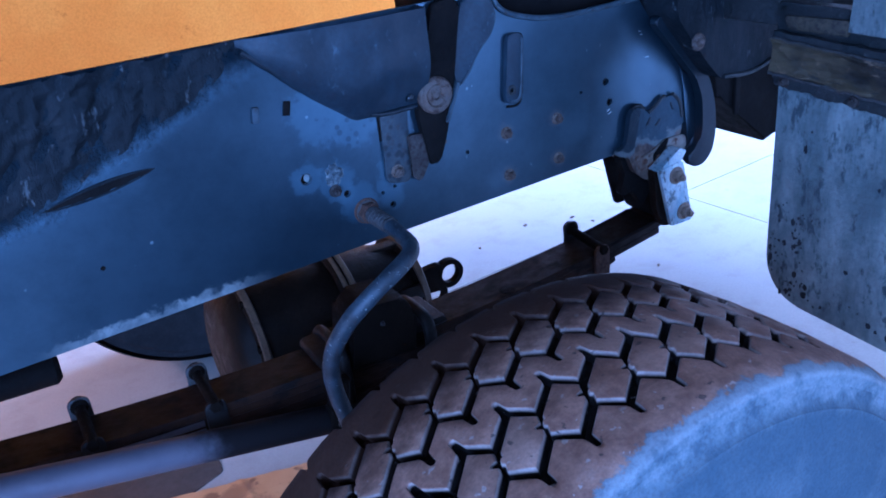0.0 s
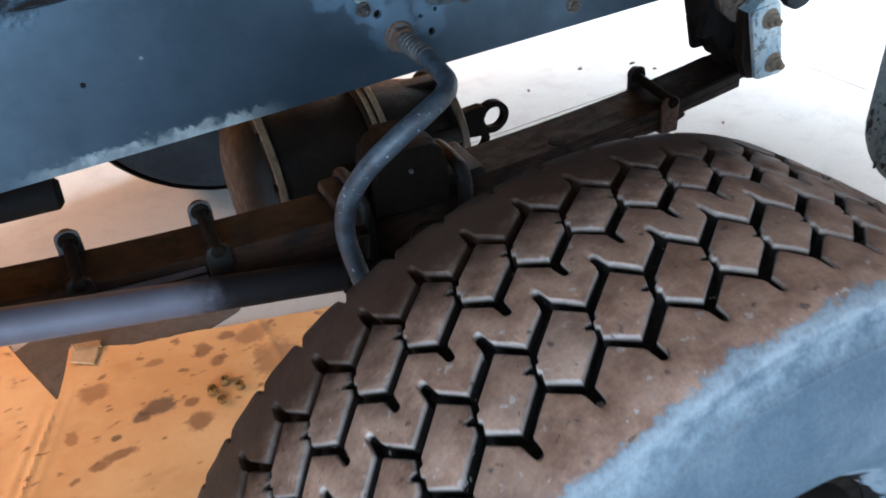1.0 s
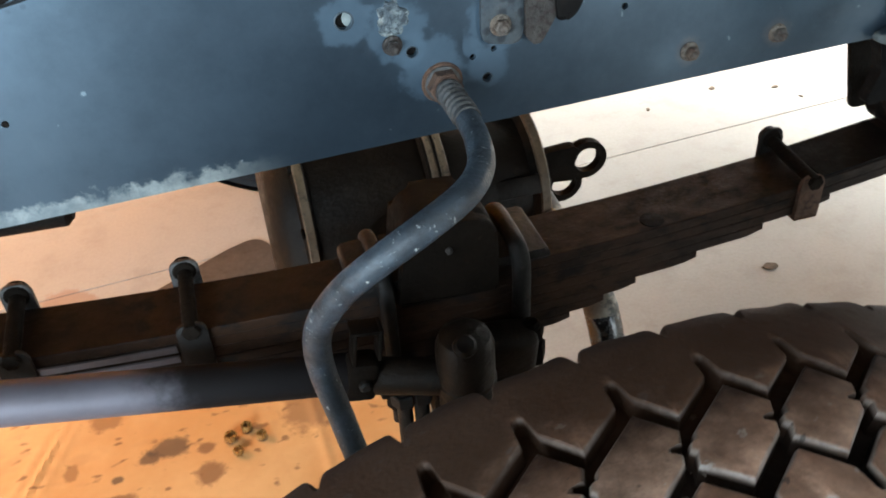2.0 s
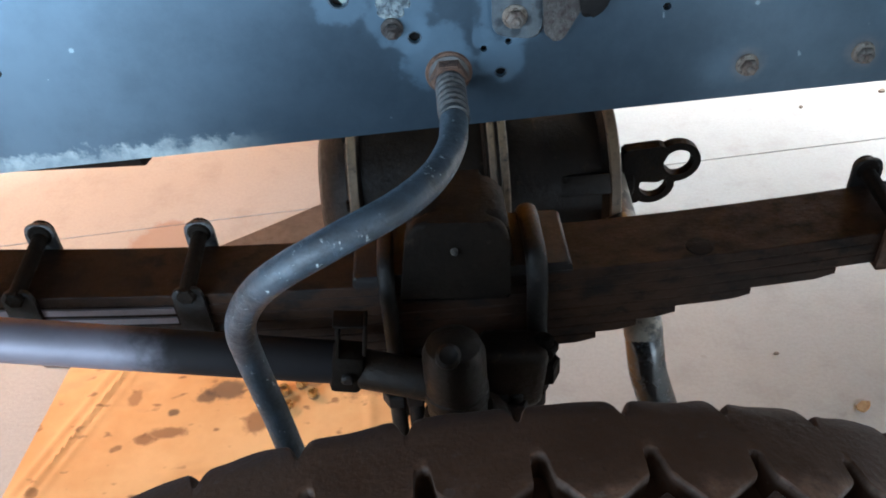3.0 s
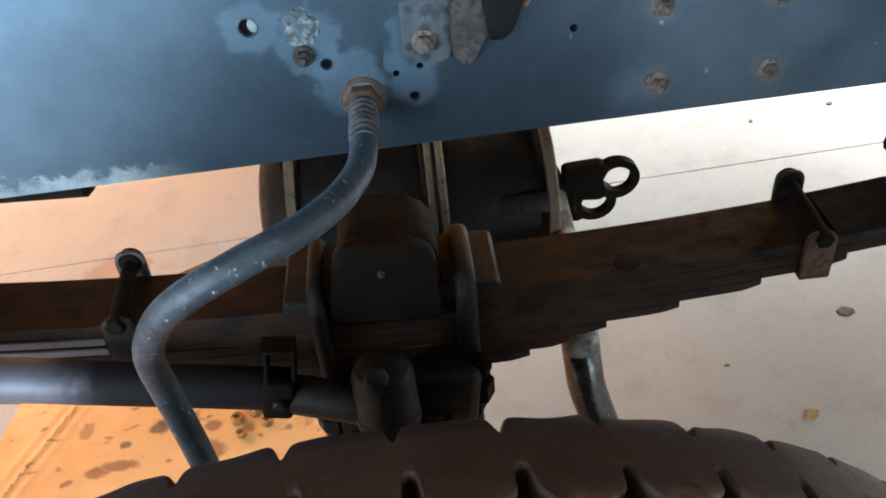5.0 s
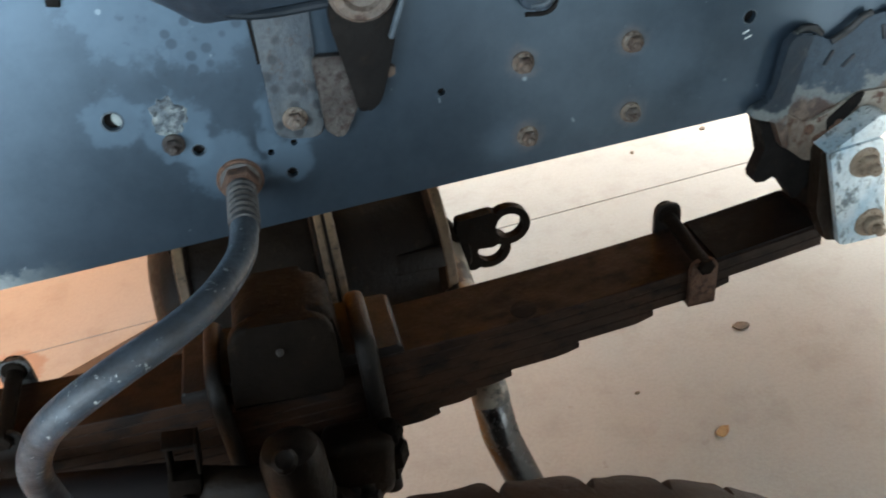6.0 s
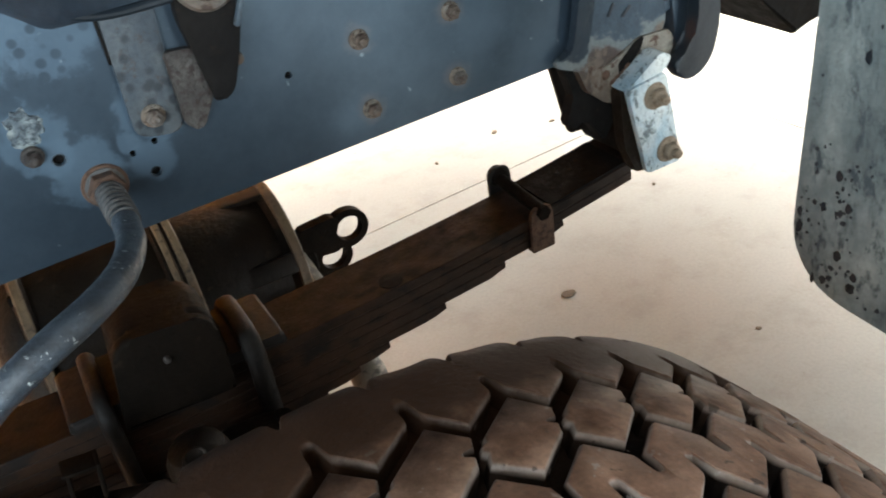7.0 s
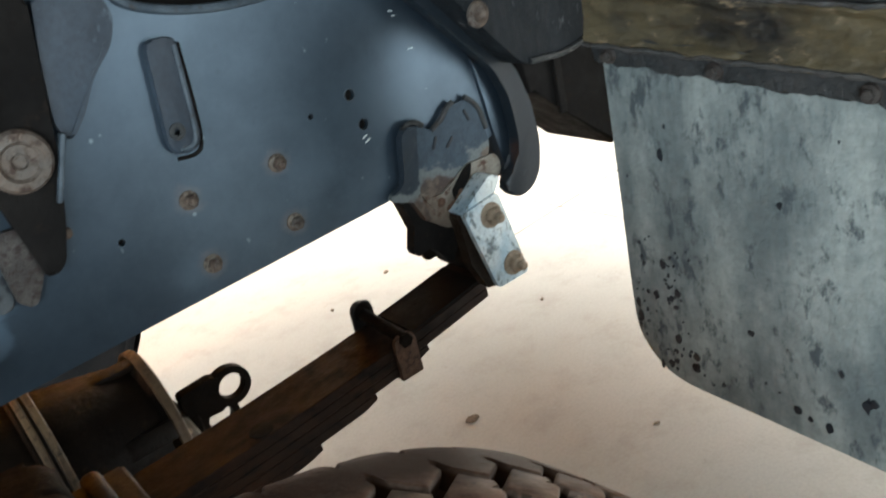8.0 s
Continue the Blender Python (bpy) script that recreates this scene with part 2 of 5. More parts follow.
RUST = worn("rust", (0.085, 0.045, 0.028), (0.13, 0.070, 0.042), (0.040, 0.022, 0.016), 34.0, (0.7, 0.95), 0.1, 0.9, 220.0, (0.50, 0.66))
SPECKLED = worn("speckled_blue_strap", (0.030, 0.040, 0.050), (0.062, 0.068, 0.070), (0.040, 0.030, 0.024), 22.0, (0.45, 0.7), 0.0, 0.4, 240.0, (0.56, 0.68), spots=82.0, gloss=0.35, spot_size=0.36)
PALE_RUST = worn("sandy_rust", (0.30, 0.235, 0.17), (0.20, 0.135, 0.085), (0.10, 0.060, 0.038), 42.0, (0.6, 0.9), 0.0, 0.9, 240.0, (0.54, 0.66))
RUSTY_STEEL = worn("rusty_steel", (0.105, 0.092, 0.080), (0.135, 0.090, 0.062), (0.050, 0.028, 0.020), 26.0, (0.5, 0.85), 0.3, 0.6, 220.0, (0.48, 0.64))
LEAF = worn("spring_steel", (0.013, 0.0065, 0.0038), (0.032, 0.0145, 0.007), (0.008, 0.006, 0.005), 9.0, (0.5, 0.8), 0.0, 0.35, 200.0, (0.50, 0.66), stretch=(0.8, 1.0, 1.2), gloss=0.17)
GREASE = worn("greasy_black_steel", (0.0062, 0.0048, 0.0038), (0.0115, 0.0082, 0.0060), (0.024, 0.017, 0.012), 14.0, (0.5, 0.8), 0.0, 0.5, 180.0, (0.58, 0.76), gloss=0.04)
AXLE = worn("oily_axle_casting", (0.0075, 0.0048, 0.0032), (0.016, 0.0100, 0.0060), (0.044, 0.029, 0.017), 12.0, (0.34, 0.6), 0.0, 0.5, 160.0, (0.58, 0.73), gloss=0.16)
# pale steel tone for the highlight along the leaf sides
LIT_EDGE = worn("lit_leaf_edge", (0.155, 0.142, 0.162), (0.10, 0.092, 0.105), (0.05, 0.045, 0.048), 5.0, (0.30, 0.42), 0.6, 0.05, 220.0, (0.6, 0.8))
ZINC = worn("zinc_plate", (0.66, 0.71, 0.70), (0.33, 0.46, 0.54), (0.13, 0.16, 0.17), 24.0, (0.25, 0.5), 0.3, 0.9, 260.0, (0.54, 0.62), stretch=(1.0, 1.0, 0.55))
HOSE = worn("rubber_hose", (0.016, 0.019, 0.023), (0.048, 0.062, 0.078), (0.40, 0.43, 0.42), 26.0, (0.36, 0.6), 0.0, 0.35, 320.0, (0.625, 0.65))
FLAP = worn("grey_rubber_flap", (0.100, 0.124, 0.126), (0.270, 0.300, 0.285), (0.048, 0.062, 0.068), 12.0, (0.5, 0.8), 0.0, 0.7, 110.0, (0.53, 0.66), stretch=(1.0, 1.0, 0.45))
PIPE = worn("tie_rod_paint", (0.21, 0.185, 0.145), (0.12, 0.102, 0.08), (0.018, 0.016, 0.014), 4.5, (0.3, 0.55), 0.1, 0.2, 220.0, (0.50, 0.58))
BRASS = worn("yellow_zinc", (0.55, 0.36, 0.13), (0.26, 0.16, 0.06), (0.80, 0.62, 0.30), 60.0, (0.2, 0.4), 0.8, 0.2, 300.0)
# near-black for dark parts and for shade put in as solid colour
SILL = worn("black_parts_and_shade", (0.006, 0.0053, 0.005), (0.011, 0.0095, 0.0085), (0.022, 0.016, 0.012), 9.0, (0.6, 0.9), 0.0, 0.4, 150.0, gloss=0.08)
BEIGE = worn("pale_rust_scale", (0.19, 0.165, 0.135), (0.125, 0.082, 0.055), (0.055, 0.034, 0.024), 48.0, (0.6, 0.9), 0.0, 0.9, 240.0, (0.50, 0.62))
# tan holds the rim light on the axle flanges
TAN = worn("rim_lit_flange", (0.17, 0.112, 0.062), (0.090, 0.058, 0.032), (0.022, 0.015, 0.010), 20.0, (0.4, 0.65), 0.0, 0.4, 200.0, (0.52, 0.68))
HANGER = worn("scaling_hanger_paint", (0.10, 0.070, 0.048), (0.24, 0.225, 0.19), (0.060, 0.026, 0.015), 17.0, (0.5, 0.85), 0.0, 1.0, 220.0, (0.52, 0.62))
STRAP = worn("rubbed_black_strap", (0.007, 0.006, 0.0055), (0.016, 0.013, 0.011), (0.050, 0.041, 0.033), 14.0, (0.45, 0.7), 0.0, 0.3, 200.0, (0.60, 0.74), gloss=0.22)
OCHRE = worn("ochre_primer", (0.070, 0.056, 0.032), (0.036, 0.030, 0.021), (0.014, 0.013, 0.012), 26.0, (0.6, 0.85), 0.0, 0.7, 180.0, (0.46, 0.62))
PLY = worn("orange_panel", (0.60, 0.215, 0.014), (0.66, 0.27, 0.025), (0.36, 0.115, 0.01), 2.2, (0.5, 0.7), 0.0, 0.15, 90.0, (0.62, 0.75), gloss=0.1)
WALL = worn("workshop_wall", (0.55, 0.53, 0.5), (0.6, 0.58, 0.55), (0.45, 0.43, 0.4), 1.5, (0.7, 0.9), 0.0, 0.2, 90.0)
# for the unseen front wall: dark so that the rail's head-on reflection is dark
DARK_WALL = worn("dark_reflected_wall", (0.060, 0.055, 0.050), (0.085, 0.078, 0.070), (0.045, 0.040, 0.036), 1.5, (0.7, 0.9), 0.0, 0.2, 90.0)
FLAP_CARD = worn("dark_brown_sheet", (0.085, 0.068, 0.054), (0.062, 0.050, 0.040), (0.055, 0.032, 0.02), 9.0, (0.5, 0.8), 0.0, 0.3, 160.0)
PALE_CARD = worn("torn_cardboard", (0.50, 0.33, 0.17), (0.42, 0.26, 0.12), (0.25, 0.14, 0.06), 20.0, (0.7, 0.9))
LEAFBIT = worn("dry_leaf", (0.38, 0.24, 0.10), (0.3, 0.17, 0.07), (0.2, 0.1, 0.05), 40.0, (0.6, 0.9))
DIRT = worn("dark_crumb", (0.16, 0.12, 0.08), (0.1, 0.075, 0.05), (0.07, 0.05, 0.04), 40.0, (0.7, 0.9))


def link_material():
    """Pale steel fading to black along the tube, the fall of light painted in."""
    m, n, l, bsdf = material("light_graded_link")
    co = n.new("ShaderNodeTexCoord").outputs["Object"]
    sep = n.new("ShaderNodeSeparateXYZ")
    l.new(co, sep.inputs["Vector"])
    rag = noise_tex(n, l, co, 18.0, 5.0, 0.6)
    at = n.new("ShaderNodeMath")
    at.operation = "MULTIPLY_ADD"
    l.new(rag, at.inputs[0])
    at.inputs[1].default_value = 0.12
    l.new(sep.outputs["X"], at.inputs[2])
    # ragged step from the lit pale stretch to the dark one
    paint = ramp(n, l, at.outputs["Value"], -0.31, -0.235)
    col = blend(n, l, ramp(n, l, noise_tex(n, l, co, 7.0), 0.35, 0.7), (0.150, 0.136, 0.156), (0.095, 0.086, 0.100))
    col = blend(n, l, paint, col, (0.010, 0.008, 0.008))
    l.new(col, bsdf.inputs["Base Color"])
    l.new(ramp(n, l, paint, 0.0, 1.0, 0.35, 0.0), bsdf.inputs["Metallic"])
    l.new(ramp(n, l, paint, 0.0, 1.0, 0.50, 0.65), bsdf.inputs["Roughness"])
    l.new(ramp(n, l, paint, 0.0, 1.0, 0.4, 0.12), bsdf.inputs["Specular IOR Level"])
    return m


def concrete_material():
    m, n, l, bsdf = material("concrete")
    co = n.new("ShaderNodeTexCoord").outputs["Object"]
    big = noise_tex(n, l, co, 1.3, 6.0, 0.6)
    mid = noise_tex(n, l, co, 9.0, 8.0, 0.7)
    fine = noise_tex(n, l, co, 140.0, 4.0, 0.7)
    spot = noise_tex(n, l, co, 26.0, 3.0, 0.5)
    col = blend(n, l, ramp(n, l, big, 0.35, 0.65), (0.403, 0.389, 0.350), (0.434, 0.419, 0.379))
    col = blend(n, l, ramp(n, l, mid, 0.46, 0.70, 0.0, 0.45), col, (0.31, 0.285, 0.25))
    col = blend(n, l, ramp(n, l, spot, 0.70, 0.75, 0.0, 0.35), col, (0.26, 0.235, 0.20))
    col = blend(n, l, ramp(n, l, fine, 0.35, 0.7, 0.0, 0.3), col, (0.29, 0.28, 0.26))
    # a rusty stain that soaked into the slab
    away = n.new("ShaderNodeVectorMath")
    away.operation = "DISTANCE"
    l.new(co, away.inputs[0])
    away.inputs[1].default_value = (-0.655, 0.865, 0.0)
    edge = n.new("ShaderNodeMath")
    edge.operation = "MULTIPLY_ADD"
    l.new(mid, edge.inputs[0])
    edge.inputs[1].default_value = 0.14
    l.new(away.outputs["Value"], edge.inputs[2])
    col = blend(n, l, ramp(n, l, edge.outputs["Value"], 0.135, 0.155, 0.6, 0.0), col, (0.33, 0.20, 0.13))
    l.new(col, bsdf.inputs["Base Color"])
    l.new(ramp(n, l, mid, 0.3, 0.7, 0.78, 0.9), bsdf.inputs["Roughness"])
    bsdf.inputs["Specular IOR Level"].default_value = 0.25
    b = n.new("ShaderNodeBump")
    b.inputs["Strength"].default_value, b.inputs["Distance"].default_value = 0.25, 0.003
    l.new(fine, b.inputs["Height"])
    l.new(b.outputs["Normal"], bsdf.inputs["Normal"])
    return m


def cardboard_material():
    m, n, l, bsdf = material("cardboard")
    co = n.new("ShaderNodeTexCoord").outputs["Object"]
    big = noise_tex(n, l, co, 3.0, 5.0, 0.6)
    stain = noise_tex(n, l, co, 9.0, 2.5, 0.5, (1.0, 1.7, 1.0))
    small = noise_tex(n, l, co, 24.0, 2.2, 0.5, (1.0, 1.5, 1.0))
    fine = noise_tex(n, l, co, 90.0, 4.0, 0.6)
    col = blend(n, l, ramp(n, l, big, 0.35, 0.65), (0.58, 0.285, 0.095), (0.69, 0.40, 0.165))
    col = blend(n, l, ramp(n, l, stain, 0.55, 0.75, 0.0, 0.35), col, (0.36, 0.165, 0.055))
    col = blend(n, l, ramp(n, l, small, 0.62, 0.72, 0.0, 0.75), col, (0.18, 0.078, 0.028))
    col = blend(n, l, ramp(n, l, fine, 0.4, 0.7, 0.0, 0.06), col, (0.40, 0.22, 0.09))
    # oil that soaked in, each spot with its own size; the last three paint shade into the nut holes
    tan, brown, black = (0.30, 0.14, 0.05), (0.20, 0.085, 0.032), (0.085, 0.050, 0.030)
    drips_and_nut_shade = ((-0.542, 0.509, 0.040, 0.030, tan), (-0.413, 0.537, 0.024, 0.014, tan), (-0.311, 0.524, 0.021, 0.026, brown), (-0.252, 0.547, 0.022, 0.016, brown), (-0.291, 0.475, 0.018, 0.020, brown), (-0.430, 0.402, 0.044, 0.030, black), (-0.465, 0.386, 0.024, 0.016, black), (-0.366, 0.322, 0.030, 0.030, brown), (-0.366, 0.380, 0.018, 0.016, brown), (-0.521, 0.357, 0.014, 0.010, black), (-0.525, 0.312, 0.045, 0.014, brown), (-0.562, 0.300, 0.020, 0.014, brown), (-0.178, 0.420, 0.055, 0.070, tan), (-0.20, 0.52, 0.05, 0.035, tan), (-0.60, 0.40, 0.016, 0.020, tan), (-0.323, 0.382, 0.013, 0.013, black), (-0.2935, 0.3975, 0.012, 0.012, black), (-0.270, 0.370, 0.011, 0.011, black))
    ragged = n.new("ShaderNodeMath")
    ragged.operation = "MULTIPLY_ADD"
    l.new(noise_tex(n, l, co, 46.0, 4.0, 0.6), ragged.inputs[0])
    ragged.inputs[1].default_value, ragged.inputs[2].default_value = 1.5, 0.25
    for x, y, rx, ry, soaked in drips_and_nut_shade:
        mp = n.new("ShaderNodeMapping")
        mp.vector_type = "TEXTURE"
        mp.inputs["Location"].default_value, mp.inputs["Scale"].default_value = (x, y, 0.0), (rx, ry, 1.0)
        l.new(co, mp.inputs["Vector"])
        away = n.new("ShaderNodeVectorMath")
        away.operation = "LENGTH"
        l.new(mp.outputs["Vector"], away.inputs[0])
        col = blend(n, l, ramp(n, l, times(n, l, away.outputs["Value"], ragged.outputs["Value"]), 0.55, 1.1, 0.8, 0.0), col, soaked)
    l.new(col, bsdf.inputs["Base Color"])
    l.new(ramp(n, l, stain, 0.5, 0.7, 0.75, 0.45), bsdf.inputs["Roughness"])
    b = n.new("ShaderNodeBump")
    b.inputs["Strength"].default_value, b.inputs["Distance"].default_value = 0.12, 0.002
    l.new(fine, b.inputs["Height"])
    l.new(b.outputs["Normal"], bsdf.inputs["Normal"])
    return m


def rubber_material(radius):
    """Tread brown with dust on the crown, rubbed grey along the block edges, groove shade painted black by depth, bare
    blue-grey rubber on the sidewalls.
    """
    m, n, l, bsdf = material("tyre_rubber")
    co = n.new("ShaderNodeTexCoord").outputs["Object"]

    def calc(op, a, b=0.0, c=0.0):
        node = n.new("ShaderNodeMath")
        node.operation = op
        for socket, v in zip(node.inputs, (a, b, c)):
            if isinstance(v, float):
                socket.default_value = v
            else:
                l.new(v, socket)
        return node.outputs["Value"]

    sep = n.new("ShaderNodeSeparateXYZ")
    l.new(co, sep.inputs["Vector"])
    side = calc("ABSOLUTE", sep.outputs["Y"])
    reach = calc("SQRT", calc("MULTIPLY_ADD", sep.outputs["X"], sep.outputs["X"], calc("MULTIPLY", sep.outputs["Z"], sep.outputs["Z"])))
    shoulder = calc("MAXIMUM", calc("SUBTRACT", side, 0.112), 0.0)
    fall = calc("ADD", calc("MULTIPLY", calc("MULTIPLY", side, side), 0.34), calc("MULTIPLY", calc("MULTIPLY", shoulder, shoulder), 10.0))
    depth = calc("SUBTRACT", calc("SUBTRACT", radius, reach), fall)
    # each block gets its own stretch of the noise
    shift = n.new("ShaderNodeVectorMath")
    shift.operation = "ADD"
    l.new(co, shift.inputs[0])
    l.new(calc("MULTIPLY", n.new("ShaderNodeObjectInfo").outputs["Random"], 7.0), shift.inputs[1])
    own = shift.outputs["Vector"]
    mid = noise_tex(n, l, own, 38.0, 7.0, 0.7)
    fine = noise_tex(n, l, own, 260.0, 4.0, 0.7)
    big = noise_tex(n, l, own, 7.0, 4.0, 0.6)
    rag = noise_tex(n, l, co, 22.0, 6.0, 0.7)
    dust = blend(n, l, ramp(n, l, mid, 0.35, 0.68), (0.175, 0.092, 0.058), (0.330, 0.196, 0.134))
    dust = blend(n, l, ramp(n, l, big, 0.45, 0.72, 0.0, 0.55), dust, (0.36, 0.255, 0.19))
    worn_depth = calc("MULTIPLY_ADD", calc("SUBTRACT", mid, 0.5), 0.003, depth)
    dust = blend(n, l, ramp(n, l, worn_depth, 0.0003, 0.0013, 0.0, 0.6), dust, (0.36, 0.33, 0.30))
    # occlusion down in the grooves, painted as near-black by depth
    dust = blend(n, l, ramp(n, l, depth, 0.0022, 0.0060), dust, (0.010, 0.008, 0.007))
    chips = noise_tex(n, l, own, 85.0, 3.0, 0.6)
    dust = blend(n, l, ramp(n, l, chips, 0.66, 0.70, 0.0, 0.7), dust, (0.40, 0.36, 0.33))
    dust = blend(n, l, ramp(n, l, chips, 0.30, 0.34, 0.75, 0.0), dust, (0.03, 0.024, 0.02))
    wall = blend(n, l, ramp(n, l, mid, 0.35, 0.7), (0.11, 0.14, 0.17), (0.19, 0.225, 0.25))
    wall = blend(n, l, ramp(n, l, rag, 0.48, 0.62, 0.0, 0.5), wall, (0.070, 0.095, 0.125))
    wall = blend(n, l, ramp(n, l, calc("MULTIPLY_ADD", rag, 0.012, reach), 0.368, 0.388, 0.85, 0.0), wall, (0.080, 0.108, 0.138))
    wall = blend(n, l, ramp(n, l, big, 0.5, 0.75, 0.0, 0.5), wall, (0.21, 0.245, 0.27))
    out = calc("MULTIPLY", sep.outputs["Y"], -1.0)
    edge = calc("MULTIPLY_ADD", rag, 0.05, out)
    # mud brown over the inner shoulder, deepened for the shade it lies in
    mud = calc("MULTIPLY_ADD", calc("SUBTRACT", rag, 0.5), 0.12, sep.outputs["Y"])
    dust = blend(n, l, ramp(n, l, mud, 0.015, 0.095, 0.0, 0.93), dust, (0.030, 0.0145, 0.0080))
    scuff = times(n, l, ramp(n, l, edge, 0.154, 0.160), ramp(n, l, edge, 0.162, 0.172, 1.0, 0.0))
    wall = blend(n, l, times(n, l, scuff, 0.6), wall, (0.27, 0.30, 0.32))
    col = blend(n, l, ramp(n, l, edge, 0.153, 0.157), dust, wall)
    col = blend(n, l, ramp(n, l, fine, 0.35, 0.75, 0.0, 0.3), col, (0.03, 0.027, 0.025))
    l.new(col, bsdf.inputs["Base Color"])
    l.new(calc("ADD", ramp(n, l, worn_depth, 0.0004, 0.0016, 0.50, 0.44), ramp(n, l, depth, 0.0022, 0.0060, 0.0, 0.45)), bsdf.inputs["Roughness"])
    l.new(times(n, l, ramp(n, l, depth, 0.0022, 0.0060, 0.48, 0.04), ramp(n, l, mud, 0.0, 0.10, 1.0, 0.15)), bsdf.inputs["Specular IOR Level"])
    b = n.new("ShaderNodeBump")
    b.inputs["Strength"].default_value, b.inputs["Distance"].default_value = 0.4, 0.003
    l.new(calc("MULTIPLY_ADD", fine, 0.4, mid), b.inputs["Height"])
    l.new(b.outputs["Normal"], bsdf.inputs["Normal"])
    return m


BLACK_RUBBER = worn("clean_black_rubber", (0.012, 0.013, 0.015), (0.020, 0.021, 0.023), (0.035, 0.035, 0.036), 12.0, (0.6, 0.85), 0.0, 0.3, 180.0, gloss=0.2)
CONCRETE, CARD, RUBBER = concrete_material(), cardboard_material(), rubber_material(0.4225)

# ---- mesh helpers ----


def box(bm, centre, size, bevel=0.0, turn=(0, 0, 0), seg=2):
    made = bmesh.ops.create_cube(bm, size=1.0)["verts"]
    m = pose(*centre, *turn) @ Matrix.Diagonal((*size, 1))
    bmesh.ops.transform(bm, matrix=m, verts=made)
    if bevel:
        edges = list({e for v in made for e in v.link_edges})
        bmesh.ops.bevel(bm, geom=edges, offset=bevel, segments=seg, affect="EDGES", profile=0.5)


def frame_along(a, b):
    """A turn whose z runs from a to b."""
    way = Vector(b) - Vector(a)
    return Matrix.Translation(Vector(a)) @ way.to_track_quat("Z", "Y").to_matrix().to_4x4(), way.length


def lathe(bm, a, b, profile, seg=24):
    """Turns a profile of (distance along, radius) about the line from a towards b, distances in metres."""
    m, _ = frame_along(a, b)
    rings = []
    for d, r in profile:
        if r <= 1e-6:
            rings.append([bm.verts.new(m @ Vector((0, 0, d)))])
        else:
            rings.append([bm.verts.new(m @ Vector((r * math.cos(2 * math.pi * k / seg), r * math.sin(2 * math.pi * k / seg), d))) for k in range(seg)])
    for one, two in zip(rings, rings[1:]):
        for k in range(seg):
            k2 = (k + 1) % seg
            if len(one) == 1 and len(two) == 1:
                continue
            if len(one) == 1:
                bm.faces.new((one[0], two[k2], two[k]))
            elif len(two) == 1:
                bm.faces.new((one[k], one[k2], two[0]))
            else:
                bm.faces.new((one[k], one[k2], two[k2], two[k]))


def rod(bm, a, b, r, seg=20, soft=0.002):
    d = (Vector(b) - Vector(a)).length
    s = min(soft, r * 0.4, d * 0.4)
    lathe(bm, a, b, [(0, 0), (0, r - s), (s, r), (d - s, r), (d, r - s), (d, 0)], seg)


def hexagon(bm, a, b, r, soft=0.0015):
    rod(bm, a, b, r, 6, soft)


def smooth_path(points, n=8):
    pts = [Vector(p) for p in points]
    pts = [2 * pts[0] - pts[1], *pts, 2 * pts[-1] - pts[-2]]
    out = []
    for i in range(1, len(pts) - 2):
        a, b, c, d = pts[i - 1 : i + 3]
        for k in range(n):
            u = k / n
            out.append(0.5 * (2 * b + (c - a) * u + (2 * a - 5 * b + 4 * c - d) * u * u + (3 * b - a - 3 * c + d) * u**3))
    return out + [pts[-2]]


def tube(bm, points, r, seg=16, caps=True):
    """A round tube through the points; r is one radius or one for each."""
    pts = [Vector(p) for p in points]
    radii = r if isinstance(r, (list, tuple)) else [r] * len(pts)
    rings, side = [], None
    for i, p in enumerate(pts):
        way = (pts[min(i + 1, len(pts) - 1)] - pts[max(i - 1, 0)]).normalized()
        if side is None:
            side = way.orthogonal().normalized()
        side = (side - way * side.dot(way)).normalized()
        other = way.cross(side)
        rings.append([bm.verts.new(p + radii[i] * (math.cos(2 * math.pi * k / seg) * side + math.sin(2 * math.pi * k / seg) * other)) for k in range(seg)])
    for one, two in zip(rings, rings[1:]):
        for k in range(seg):
            bm.faces.new((one[k], one[(k + 1) % seg], two[(k + 1) % seg], two[k]))
    if caps:
        bm.faces.new(rings[0][::-1])
        bm.faces.new(rings[-1])


def prism(bm, outline, y0, y1, bevel=0.0, axis="y", seg=2):
    """An outline of (x, z) pushed from y0 to y1 (axis x: an outline of (y, z) pushed along x; axis z: of (x, y))."""
    at = {"y": lambda u, v, d: (u, d, v), "x": lambda u, v, d: (d, u, v), "z": lambda u, v, d: (u, v, d)}[axis]
    one = [bm.verts.new(at(u, v, y0)) for u, v in outline]
    two = [bm.verts.new(at(u, v, y1)) for u, v in outline]
    faces = [bm.faces.new(one), bm.faces.new(two[::-1])]
    for k in range(len(one)):
        k2 = (k + 1) % len(one)
        faces.append(bm.faces.new((one[k2], one[k], two[k], two[k2])))
    if bevel:
        edges = [e for f in faces[:2] for e in f.edges]
        bmesh.ops.bevel(bm, geom=edges, offset=bevel, segments=seg, affect="EDGES", profile=0.5)


def round_outline(corners, r, n=5):
    """An outline with each corner rounded; corners of (u, v) or (u, v, own radius)."""
    out = []
    for i, c in enumerate(corners):
        p, a, b = Vector(c[:2]), Vector(corners[i - 1][:2]), Vector(corners[(i + 1) % len(corners)][:2])
        own = c[2] if len(c) > 2 else r
        d1, d2 = (a - p), (b - p)
        own = min(own, d1.length * 0.45, d2.length * 0.45)
        p1, p2 = p + d1.normalized() * own, p + d2.normalized() * own
        for k in range(n + 1):
            u = k / n
            out.append(tuple((1 - u) ** 2 * p1 + 2 * u * (1 - u) * p + u * u * p2))
    return out


